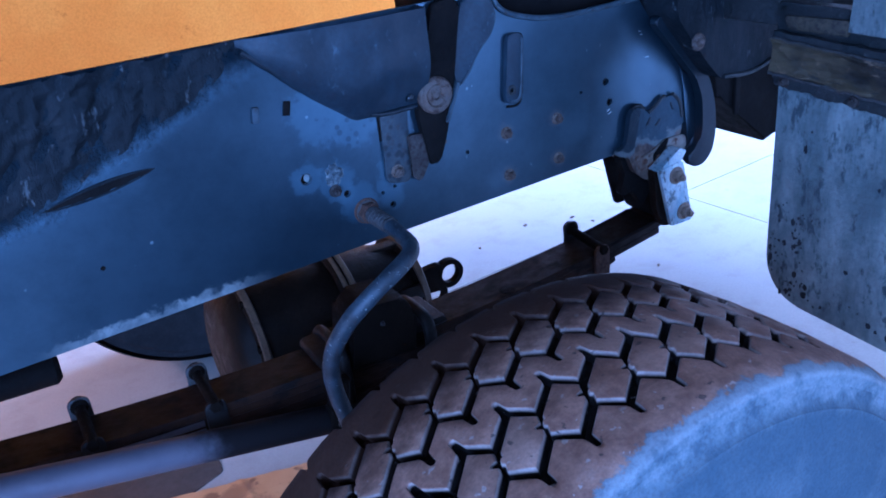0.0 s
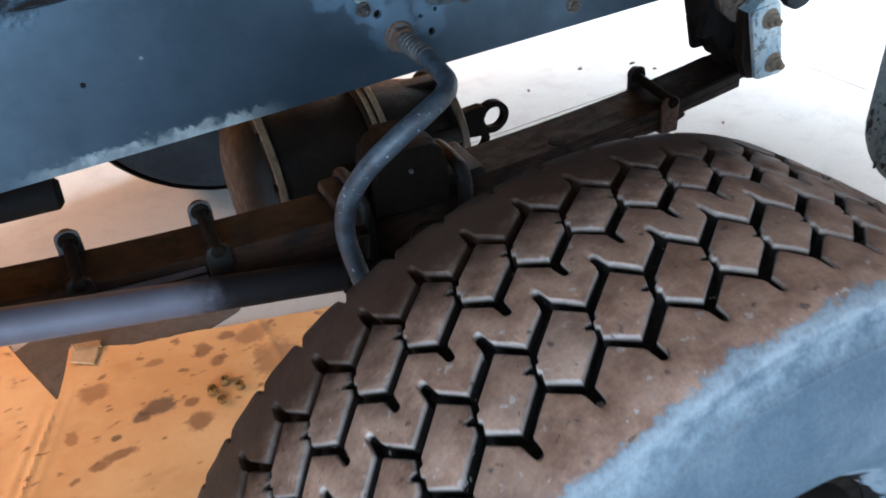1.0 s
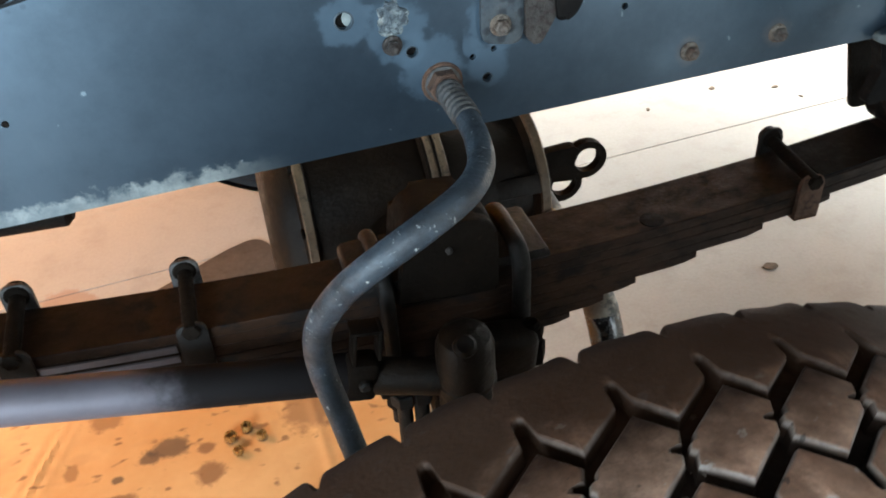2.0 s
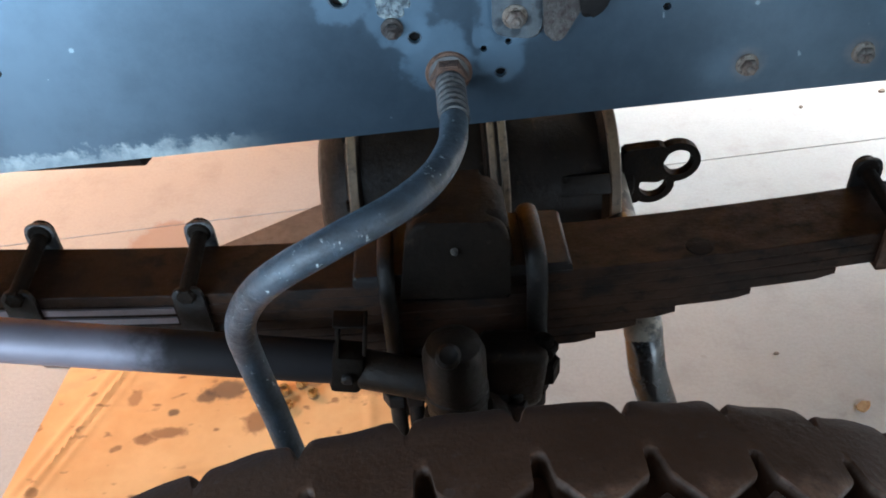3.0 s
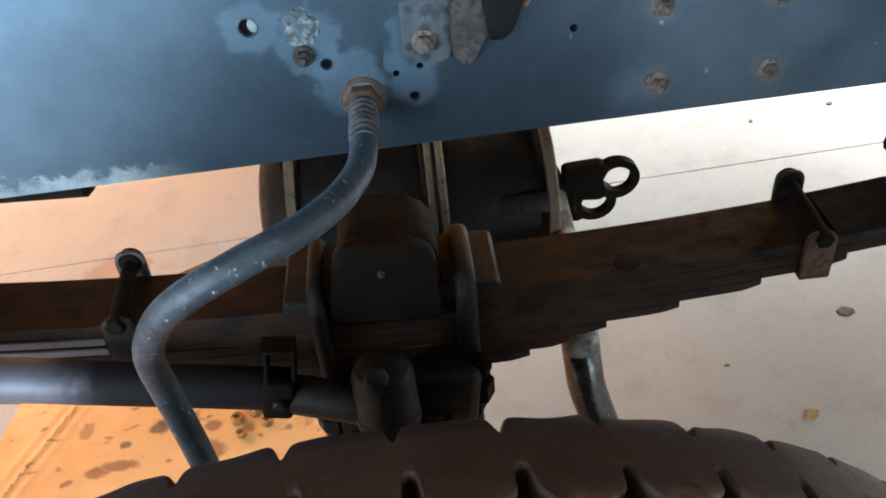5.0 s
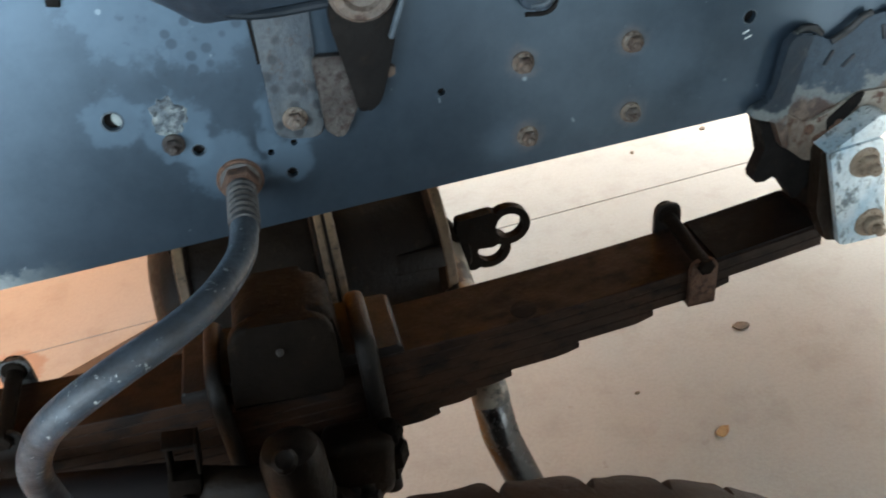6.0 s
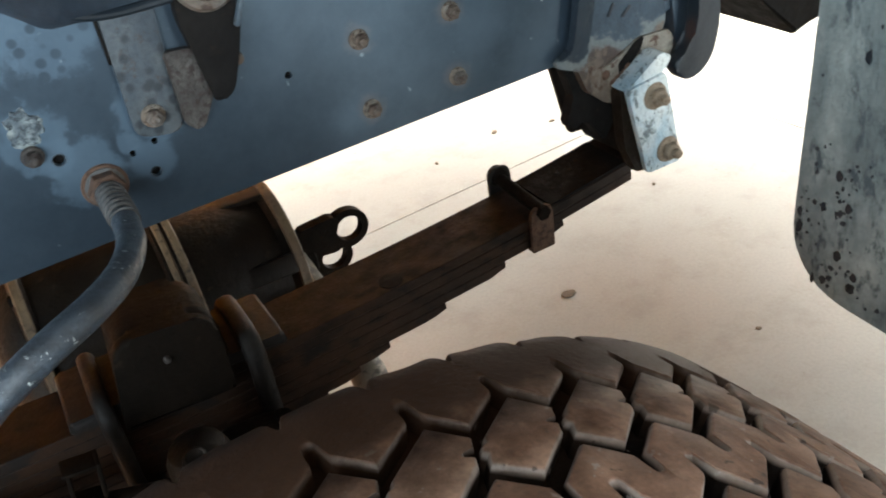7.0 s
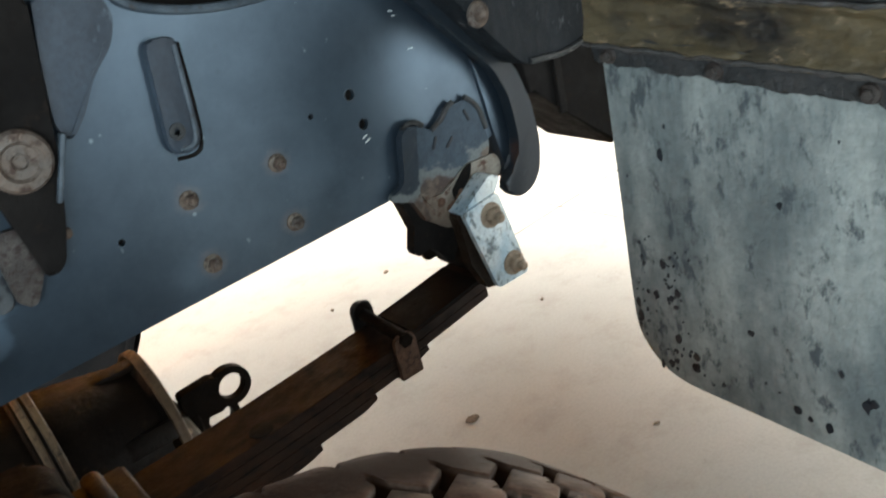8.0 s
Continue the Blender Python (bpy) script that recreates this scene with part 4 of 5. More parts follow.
part("raised_strip", bm, PRESSING, rail, "raised scuffed blue strip")
bm = bmesh.new()
tube(bm, smooth_path([(0.2935, -0.0105, 1.020), (0.290, -0.0105, 0.975), (0.286, -0.0105, 0.938), (0.280, -0.0105, 0.926), (0.266, -0.0105, 0.925)], 5), 0.0026, 8)
part("strip_edge", bm, PATCH, rail, "pale rubbed edge of the strip")
# thin black tube draws the shade round the strip's foot
bm = bmesh.new()
tube(bm, smooth_path([(0.301, 0.0, 1.020), (0.298, 0.0, 0.97), (0.293, 0.0, 0.926), (0.284, 0.0, 0.914), (0.264, 0.0, 0.915)], 5), 0.0022, 8)
part("strip_gap", bm, SILL, rail, "thin black line laid on for the shaded gap round the strip")
bm = bmesh.new()
lathe(bm, (0.269, -0.010, 0.943), (0.269, -1, 0.943), [(0, 0.009), (0.002, 0.008), (0.0025, 0.004), (0.001, 0.003), (0.001, 0)], 18)
part("rivet", bm, RAIL_DIRT, rail, "dull rivet in the strip")

bm = bmesh.new()
prism(bm, round_outline([(0.190, 1.094), (0.242, 1.090), (0.250, 1.060), (0.240, 1.036, 0.02), (0.214, 1.014, 0.02), (0.196, 0.986, 0.02), (0.176, 0.966, 0.008), (0.168, 0.985), (0.176, 1.035)], 0.008), -0.010, -0.0005, 0.004, seg=3)
part("upright", bm, PRESSING, rail, "scuffed blue upright stiffener")

# ---- pressed cup on the rail, and the damper mount in front of it ----
cup = thing("pressed_mount", "blue painted pressed steel mount on the chassis rail", "bracket")
bm = bmesh.new()
nx, nz = 36, 22
grid = []
for j in range(nz + 1):
    row = []
    for i in range(nx + 1):
        u, v = i / nx, j / nz
        x = -0.150 + 0.265 * u
        low_z = 1.090 - 0.135 * min(1.0, max(0.0, (u - 0.02) / 0.55)) ** 0.8
        z = low_z + (1.099 - low_z) * v
        bulge = math.sin(min(1.0, v * 1.6) * math.pi / 2) ** 0.7 * math.sin(min(1.0, u * 1.5) * math.pi / 2) ** 0.8
        row.append(bm.verts.new((x, -0.002 - 0.036 * bulge + 0.005 * noise.noise((x * 20, z * 20, 4)), z)))
    grid.append(row)
for one, two in zip(grid, grid[1:]):
    for i in range(nx):
        bm.faces.new((one[i], one[i + 1], two[i + 1], two[i]))
side = [r[-1] for r in grid]
back = [bm.verts.new((v.co.x + 0.004, 0.0, v.co.z)) for v in side]
for k in range(len(side) - 1):
    bm.faces.new((side[k], side[k + 1], back[k + 1], back[k]))
part("shell", bm, PRESSING, cup)
bm = bmesh.new()
tube(bm, smooth_path([(-0.145, -0.003, 1.083), (-0.10, -0.004, 1.046), (-0.04, -0.005, 1.006), (0.0, -0.006, 0.975), (0.04, -0.006, 0.957), (0.112, -0.006, 0.956)], 6), 0.0042, 10)
part("rolled_edge", bm, RAIL, cup, "rolled lower edge")
for x, z in ((-0.075, 1.052), (0.005, 0.998), (0.085, 0.972)):
    bm = bmesh.new()
    lathe(bm, (x, -0.012, z), (x, -1, z + 0.3), [(0, 0.006), (0.010, 0.0055), (0.012, 0.003), (0.012, 0)], 14)
    part("spot_weld", bm, RAIL, cup)

mount = thing("damper_mount", "black damper bracket with a big rusty bolt head", "bracket")
# the arm's lower end is drawn out in black as the foot's rim shadow
bm = bmesh.new()
prism(bm, round_outline([(0.140, 1.10), (0.186, 1.097), (0.172, 1.02), (0.160, 0.960), (0.145, 0.905, 0.02), (0.130, 0.866, 0.012), (0.112, 0.858), (0.098, 0.945), (0.118, 1.02)], 0.012), -0.014, -0.0005, 0.005, seg=3)
part("arm", bm, SILL, mount)
bm = bmesh.new()
prism(bm, round_outline([(0.0795, 0.915), (0.128, 0.910), (0.122, 0.886), (0.108, 0.861), (0.098, 0.844, 0.006), (0.092, 0.839, 0.004), (0.086, 0.844, 0.004), (0.0805, 0.850)], 0.006), -0.009, -0.0005, 0.003, seg=3)
part("foot", bm, GRIMY, mount, "grimy pale-brown ragged foot")
bm = bmesh.new()
lathe(bm, (0.128, -0.012, 0.968), (0.128, -1, 0.968), [(0, 0.0), (0, 0.028), (0.008, 0.028), (0.012, 0.025), (0.013, 0.018), (0.009, 0.015), (0.009, 0.007), (0.006, 0.006), (0.006, 0.0)], 32)
part("bolt_head", bm, RUSTY_STEEL, mount, "big round worn rusty bolt head")
bm = bmesh.new()
box(bm, (0.158, -0.012, 0.950), (0.005, 0.014, 0.062), 0.002, (0, 24, 0))
part("lip", bm, PATCH, mount, "pale worn bracket edge")
bm = bmesh.new()
lathe(bm, (0.142, -0.002, 0.890), (0.142, -1, 0.890), [(0, 0.006), (0.004, 0.005), (0.005, 0)], 14)
part("stud", bm, RUSTY_STEEL, mount)

# unseen slab added overhead to keep lamp light off the axle and spring
body = thing("underbody_shade", "unseen black body panel added above the axle to shade it", "underbody")
bm = bmesh.new()
box(bm, (0.15, 0.475, 1.36), (4.1, 1.95, 0.06), 0.01)
part("shade_panel", bm, SILL, body)
for x in (-0.9, 0.95):
    bm = bmesh.new()
    box(bm, (x, 0.40, 1.215), (0.06, 0.70, 0.23), 0.01)
    part("cross_member", bm, SILL, body)

cross = thing("cross_tube", "black chassis cross tube hung from the underbody", "chassis tube")
bm = bmesh.new()
rod(bm, (-1.25, 0.49, 0.506), (-0.462, 0.49, 0.477), 0.030, 24, 0.010)
part("tube", bm, SILL, cross)
for x, z, h in ((-1.20, 0.91, 0.88),):
    bm = bmesh.new()
    box(bm, (x, 0.49, z), (0.05, 0.012, h), 0.003)
    part("hanger_strap", bm, SILL, cross)

# ---- spring hanger, body flange and sill ----
hanger = thing("spring_hanger", "rusty pressed spring hanger welded under the chassis rail", "bracket")
bm = bmesh.new()
face = round_outline([(0.516, 0.850), (0.545, 0.848), (0.563, 0.836), (0.580, 0.842), (0.594, 0.856), (0.620, 0.858), (0.636, 0.838), (0.642, 0.790), (0.625, 0.750), (0.590, 0.722), (0.557, 0.715), (0.527, 0.735), (0.505, 0.775)], 0.008)
prism(bm, face, -0.007, 0.0, 0.002)
part("face_plate", bm, RUSTED_FACE, hanger, "blue paint scaling to brown and pale rust")
bm = bmesh.new()
prism(bm, round_outline([(0.511, 0.846), (0.520, 0.856), (0.536, 0.854), (0.531, 0.835), (0.524, 0.800), (0.519, 0.772), (0.528, 0.735), (0.520, 0.737), (0.507, 0.768), (0.480, 0.779), (0.480, 0.785), (0.499, 0.792), (0.504, 0.806)], 0.003), -0.015, -0.004, 0.003, seg=3)
part("front_flange", bm, RUSTED_FLANGE, hanger, "blue turned-out flange with a brown foot")
bm = bmesh.new()
prism(bm, round_outline([(0.519, 0.775), (0.546, 0.757), (0.566, 0.765), (0.600, 0.780), (0.621, 0.779), (0.645, 0.778), (0.652, 0.760), (0.642, 0.742), (0.614, 0.738), (0.578, 0.714), (0.550, 0.714), (0.524, 0.736)], 0.006), -0.011, -0.0066, 0.002)
part("rusty_foot", bm, HANGER, hanger, "pale scaling rusty foot")
bm = bmesh.new()
tube(bm, smooth_path([(0.560, -0.0065, 0.838), (0.576, -0.007, 0.846), (0.588, -0.007, 0.856), (0.598, -0.007, 0.860)], 5), 0.0034, 10)
tube(bm, smooth_path([(0.617, -0.007, 0.860), (0.628, -0.007, 0.850), (0.636, -0.007, 0.836), (0.641, -0.007, 0.812)], 5), 0.0034, 10)
tube(bm, smooth_path([(0.518, -0.010, 0.854), (0.528, -0.008, 0.857), (0.540, -0.007, 0.855), (0.549, -0.006, 0.848)], 4), 0.0034, 8)
part("rim", bm, RAIL_DIRT, hanger, "rolled rim")
# small dark bars laid on for the shade in shallow dents
for x, z, turn in ((0.560, 0.822, 30), (0.615, 0.838, -20), (0.582, 0.815, 50)):
    bm = bmesh.new()
    box(bm, (x, -0.0075, z), (0.004, 0.002, 0.016), 0.0008, (0, turn, 0))
    part("dent", bm, RAIL, hanger)
# the dark inside the rust hole is a black plate on the surface
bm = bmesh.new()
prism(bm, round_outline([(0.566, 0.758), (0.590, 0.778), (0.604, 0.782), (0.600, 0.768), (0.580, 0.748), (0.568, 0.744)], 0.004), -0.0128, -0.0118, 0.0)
part("rust_hole", bm, SILL, hanger, "thin black plate laid on for the dark of a rusted-through hole", 0)
bm = bmesh.new()
rnd = random.Random(3)
for k in range(14):
    x, z = 0.548 + 0.05 * rnd.random(), 0.712 + 0.045 * rnd.random()
    lathe(bm, (x, -0.010, z), (x, -1, z), [(0, 0.007), (0.003, 0.005), (0.005, 0.0)], 8)
tagged(part("rust_flake", bm, RUST, hanger, "flaking rust lumps"), kind="stuff")
bm = bmesh.new()
prism(bm, round_outline([(0.585, 0.775), (0.615, 0.775), (0.640, 0.660), (0.650, 0.626, 0.006), (0.630, 0.604, 0.006), (0.606, 0.642)], 0.004), 0.112, 0.124, 0.003)
part("rear_arm", bm, GREASE, hanger, "black inner hanger arm")
bm = bmesh.new()
prism(bm, round_outline([(0.489, 0.786), (0.560, 0.772), (0.578, 0.700), (0.550, 0.662), (0.524, 0.700), (0.507, 0.692), (0.497, 0.700), (0.508, 0.735)], 0.004), -0.0035, 0.012, 0.003)
part("front_web", bm, SILL, hanger, "black front web of the hanger")
bm = bmesh.new()
box(bm, (0.56, 0.06, 0.760), (0.085, 0.12, 0.012), 0.003)
part("bridge", bm, RUSTY_STEEL, hanger)

bm = bmesh.new()
prism(bm, round_outline([(0.553, 0.738), (0.600, 0.738), (0.628, 0.630), (0.580, 0.616), (0.560, 0.660)], 0.008), -0.030, -0.0125, 0.004)
part("inner_cheek", bm, AXLE, hanger, "grimy brown inner cheek of the hanger")

shackle = thing("spring_shackle", "bright zinc plated spring shackle with two pale rusty bolts", "shackle")
for y, mat, lab in ((-0.044, ZINC, "scratched zinc plate"), (0.108, GREASE, "black inner plate")):
    bm = bmesh.new()
    pts = [(0.553, 0.738), (0.610, 0.744), (0.637, 0.621), (0.584, 0.621)]
    prism(bm, round_outline(pts, 0.005), y, y + 0.008, 0.0015)
    part("side_plate", bm, mat, shackle, lab)
for x, z in ((0.593, 0.720), (0.614, 0.644)):
    bm = bmesh.new()
    lathe(bm, (x, -0.044, z), (x, -1, z), [(0, 0.0), (0, 0.0165), (0.002, 0.016), (0.003, 0.011), (0.003, 0)], 24)
    hexagon(bm, (x, -0.047, z), (x, -0.056, z), 0.0115)
    rod(bm, (x, -0.056, z), (x, -0.066, z), 0.006, 12)
    part("bolt", bm, PALE_RUST, shackle, "pale rusty shackle bolt")
    bm = bmesh.new()
    rod(bm, (x, -0.043, z), (x, 0.115, z), 0.009, 16)
    part("pin", bm, GREASE, shackle)
bm = bmesh.new()
prism(bm, round_outline([(0.553, 0.735), (0.580, 0.752), (0.606, 0.768), (0.622, 0.760), (0.610, 0.744), (0.556, 0.737)], 0.004), -0.040, -0.014, 0.002)
part("top_tab", bm, ZINC, shackle, "bent zinc tab")

flange = thing("body_flange", "dark blue curved steel flange closing the rail end", "bracket")
bm = bmesh.new()
band = [(0.549, 1.0), (0.602, 0.941), (0.652, 0.884), (0.668, 0.845), (0.672, 0.790), (0.664, 0.757), (0.637, 0.742), (0.643, 0.722), (0.660, 0.715), (0.682, 0.720), (0.698, 0.738), (0.706, 0.775), (0.702, 0.825), (0.686, 0.876), (0.655, 0.915), (0.600, 0.988), (0.572, 1.012)]
prism(bm, round_outline(band, 0.012, 4), -0.030, -0.012, 0.004, seg=3)
part("lip", bm, RAIL, flange)
bm = bmesh.new()
prism(bm, [(0.640, 0.900), (0.700, 0.850), (0.705, 0.790), (0.690, 0.735), (0.665, 0.735), (0.655, 0.80)], -0.004, 0.05, 0.004)
part("return_edge", bm, RAIL_WEB, flange)

arm = thing("body_outrigger", "dark grimy pressed outrigger from rail to body sill", "bracket")
bm = bmesh.new()
prism(bm, round_outline([(0.560, 1.08), (0.95, 1.08), (0.95, 0.93), (0.83, 0.905), (0.760, 0.880), (0.668, 0.884), (0.630, 0.925), (0.560, 1.010)], 0.02), -0.072, 0.02, 0.012, seg=3)
part("pressing", bm, CRUST, arm)
bm = bmesh.new()
lathe(bm, (0.608, -0.072, 0.962), (0.608, -1, 0.962), [(0, 0.015), (0.003, 0.014), (0.004, 0.009), (0.001, 0.006), (0.001, 0)], 20)
part("bolt_boss", bm, RUSTY_STEEL, arm, "rusty bolt boss")
bm = bmesh.new()
tube(bm, smooth_path([(0.672, -0.073, 0.890), (0.74, -0.074, 0.885), (0.82, -0.074, 0.905), (0.90, -0.073, 0.925)], 5), 0.004, 8)
part("bead", bm, RAIL_DIRT, arm, "pressed bead")

sill = thing("body_sill", "box section of the body sill, its shadow put into a near-black colour", "sill")
# the shadow over the sill is carried by its near-black colour
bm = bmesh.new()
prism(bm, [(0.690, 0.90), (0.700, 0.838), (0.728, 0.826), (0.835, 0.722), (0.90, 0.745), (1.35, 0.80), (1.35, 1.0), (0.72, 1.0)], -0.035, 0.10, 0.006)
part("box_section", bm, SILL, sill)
bm = bmesh.new()
box(bm, (0.742, -0.042, 0.85), (0.012, 0.008, 0.10), 0.002)
part("seam", bm, SILL, sill)

# ---- mud flap and the body edge above it ----
FX = 0.655
flap = thing("mud_flap", "grey weathered rubber mud flap with dark specks and a rounded corner", "mud flap")
bm = bmesh.new()
corners = round_outline([(-0.205, 0.925, 0.004), (-0.205, 0.528, 0.085), (-0.62, 0.505, 0.05), (-0.68, 0.80, 0.02), (-0.66, 0.905, 0.004)], 0.01, 10)
prism(bm, corners, FX - 0.004, FX + 0.004, 0.0018, "x")
bmesh.ops.triangulate(bm, faces=[f for f in bm.faces if len(f.verts) > 4])
part("sheet", bm, FLAP, flap)


def strip_line(y):
    return 0.914 - 0.075 * (-0.20 - y)


bm = bmesh.new()
nseg = 60
front, rear = [], []
for k in range(nseg + 1):
    y = -0.200 - 0.47 * k / nseg
    z = strip_line(y) + 0.005 + 0.002 * math.sin(k * 0.9) + 0.003 * noise.noise((k * 0.5, 0, 0))
    h = 0.014 + 0.003 * noise.noise((k * 0.35, 5, 0))
    front.append((y, z + h))
    rear.append((y, z - h))
prism(bm, front + rear[::-1], FX - 0.013, FX - 0.0045, 0.003, "x")
part("clamp_bar", bm, RAIL_DIRT, flap, "wavy steel clamp strip")
for y in (-0.222, -0.345, -0.485):
    z = strip_line(y)
    bm = bmesh.new()
    lathe(bm, (FX - 0.013, y, z), (-9, y, z), [(0, 0.009), (0.003, 0.008), (0.004, 0.005), (0.004, 0)], 18)
    hexagon(bm, (FX - 0.017, y, z), (FX - 0.022, y, z), 0.006)
    part("bolt", bm, GRIMY, flap, "grimy clamp bolt")
rnd = random.Random(21)
bm = bmesh.new()
for k in range(105):
    if k % 5 < 3:
        # crowded into the rounded lower corner
        a, d = rnd.uniform(0.55, 1.55) * math.pi, 0.062 + 0.018 * rnd.gauss(0.0, 1.0)
        y, z = -0.288 - d * math.cos(a), 0.612 + d * math.sin(a)
        y = min(y, -0.212)
    else:
        y, z = -0.215 - 0.42 * rnd.random(), 0.535 + 0.33 * rnd.random() ** 2.2
    if z < 0.537 or (z < 0.575 and y > -0.235):
        continue
    r = 0.0012 + 0.0040 * rnd.random() ** 2.4
    tall = 0.8 + 1.1 * rnd.random()
    ring = [(y + r * math.cos(a) * (0.6 + 0.6 * rnd.random()), z + r * tall * math.sin(a) * (0.6 + 0.6 * rnd.random())) for a in [k2 * math.pi / 5 for k2 in range(10)]]
    prism(bm, ring, FX - 0.0046, FX - 0.0041, 0.0, "x")
tagged(part("tar_speck", bm, RAIL, flap, "black tar specks", 0), kind="stuff")

edge = thing("body_edge", "rusty folded body edge above the mud flap", "body panel")
bm = bmesh.new()
prism(bm, round_outline([(-0.185, 0.985), (-0.19, 0.905), (-0.68, 0.880), (-0.68, 0.960)], 0.006), FX - 0.002, FX + 0.035, 0.004, "x")
part("fold", bm, RAIL_DIRT, edge)
for low_z, tall, depth, mat, name, seed in ((0.944, 0.013, 0.006, OCHRE, "grimy_strip", 1.0), (0.984, 0.005, 0.014, RAIL_DIRT, "folded_lip", 4.0)):
    bm = bmesh.new()
    top, bottom = [], []
    for k in range(61):
        y = -0.195 - 0.475 * k / 60
        z = low_z - 0.05 * (-0.20 - y) + 0.003 * noise.noise((k * 0.3, seed, 0))
        h = tall * (1.0 + 0.35 * noise.noise((k * 0.45, seed, 5)))
        top.append((y, z + h))
        bottom.append((y, z - h))
    prism(bm, top + bottom[::-1], FX - depth, FX - 0.0025, 0.002, "x", 1)
    part(name, bm, mat, edge)
# rough caked face of the fold: lumpy, with a sunk groove above the clamp strip
bm = bmesh.new()
ny_, nz_ = 150, 26
rows_v = []
for j in range(nz_ + 1):
    row = []
    for i in range(ny_ + 1):
        y = -0.192 - 0.478 * i / ny_
        v = j / nz_
        z = 0.921 + 0.058 * v - 0.062 * (-0.20 - y)
        lump = 0.0045 * noise.fractal((y * 15, z * 55, 3.0), 0.8, 2.0, 5) + 0.006 * math.exp(-((v - 0.93) / 0.09) ** 2) + 0.005 * math.exp(-((v - 0.10) / 0.10) ** 2)
        row.append(bm.verts.new((FX - 0.011 - lump, y, z)))
    rows_v.append(row)
for one, two in zip(rows_v, rows_v[1:]):
    for i in range(ny_):
        bm.faces.new((one[i], one[i + 1], two[i + 1], two[i]))
part("caked_face", bm, CAKED, edge, "ochre and black caked dirt on the fold", 60.0)
for z0, r, seed in ((0.979, 0.0022, 2.0), (0.9235, 0.0026, 6.0)):
    bm = bmesh.new()
    line = [Vector((FX - 0.017 + 0.002 * noise.noise((k * 0.4, seed, 1)), -0.194 - 0.474 * k / 60, z0 - 0.062 * (-0.006 + 0.474 * k / 60) + 0.0025 * noise.noise((k * 0.35, seed, 3)))) for k in range(61)]
    tube(bm, line, [r * (1.0 + 0.5 * noise.noise((k * 0.6, seed, 9))) for k in range(61)], 8)
    part("ridge", bm, FERRULE, edge, "pale scraped ridge")
bm = bmesh.new()
box(bm, (0.690, -0.125, 1.02), (0.05, 0.13, 0.06), 0.006)
part("bracket", bm, RAIL_DIRT, edge, "dark bracket to the outrigger")
bm = bmesh.new()
prism(bm, round_outline([(-0.19, 1.03), (-0.19, 0.984), (-0.66, 0.962), (-0.68, 1.03)], 0.004), FX + 0.002, FX + 0.03, 0.003, "x")
part("upper_fold", bm, RAIL_DIRT, edge)
bm = bmesh.new()
prism(bm, round_outline([(-0.205, 1.012), (-0.215, 0.992), (-0.318, 0.992), (-0.318, 1.015)], 0.004), FX - 0.004, FX + 0.0015, 0.002, "x")
part("upper_plate", bm, OCHRE, edge, "ochre primed plate")
bm = bmesh.new()
prism(bm, [(-0.322, 1.06), (-0.318, 0.999), (-0.50, 0.995), (-0.52, 1.06)], FX - 0.006, FX + 0.0015, 0.002, "x")
part("light_panel", bm, FLAP, edge, "pale grey panel")

# ---- leaf spring ----
spring = thing("leaf_spring", "rusty brown steel leaf spring pack clamped over the axle", "leaf spring")
Y0, Y1 = 0.005, 0.088
THICK = 0.0136


def spring_top(x):
    return 0.572 + 0.105 * x * x + (0.02 * (x - 0.45) if x > 0.45 else 0.0)


def leaf(half_left, half_right, order, taper):
    bm = bmesh.new()
    n = 40
    secs = []
    for k in range(n + 1):
        x = -half_left + (half_left + half_right) * k / n
        z = spring_top(x) - order * THICK
        thin = THICK - 0.0002
        tip = min(x + half_left, half_right - x)
        if taper and tip < 0.02:
            thin *= 0.65 + 0.35 * tip / 0.02
        c = 0.0011
        secs.append([bm.verts.new((x, y, z + dz)) for y, dz in ((Y0 + c, 0), (Y1 - c, 0), (Y1, -c), (Y1, -thin + c), (Y1 - c, -thin), (Y0 + c, -thin), (Y0, -thin + c), (Y0, -c))])
    for one, two in zip(secs, secs[1:]):
        for j in range(8):
            bm.faces.new((one[j], one[(j + 1) % 8], two[(j + 1) % 8], two[j]))
    bm.faces.new(secs[0])
    bm.faces.new(secs[-1][::-1])
    return bm


for order, half in enumerate((0.628, 0.600, 0.490, 0.400, 0.312, 0.232, 0.190, 0.146)):
    part("leaf", leaf(half, half, order, order > 1), LEAF, spring)
for x, z in ((0.614, 0.644), (-0.614, 0.644)):
    bm = bmesh.new()
    lathe(bm, (x, Y0, z), (x, 1, z), [(0, 0.012), (0, 0.029), (Y1 - Y0, 0.029), (Y1 - Y0, 0.012), (0, 0.012)], 24)
    part("eye", bm, SILL, spring, "rolled spring eye")


bm = bmesh.new()
secs = []
for k in range(15):
    x = 0.474 + 0.118 * k / 14
    z = spring_top(x) + 0.0004
    secs.append([bm.verts.new((x, y, z + dz)) for y, dz in ((Y0 + 0.002, 0.0), (Y1 - 0.002, 0.0), (Y1 - 0.003, 0.0022), (Y0 + 0.003, 0.0022))])
for one, two in zip(secs, secs[1:]):
    for j in range(4):
        bm.faces.new((one[j], one[(j + 1) % 4], two[(j + 1) % 4], two[j]))
bm.faces.new(secs[0])
bm.faces.new(secs[-1][::-1])
part("wear_plate", bm, SILL, spring, "black painted end of the top leaf")
bm = bmesh.new()
lathe(bm, (0.255, 0.022, spring_top(0.255) - 0.0005), (0.255, 0.022, 2.0), [(0, 0.0), (0, 0.015), (0.0012, 0.0145), (0.0016, 0.011), (0.0009, 0.0)], 18)
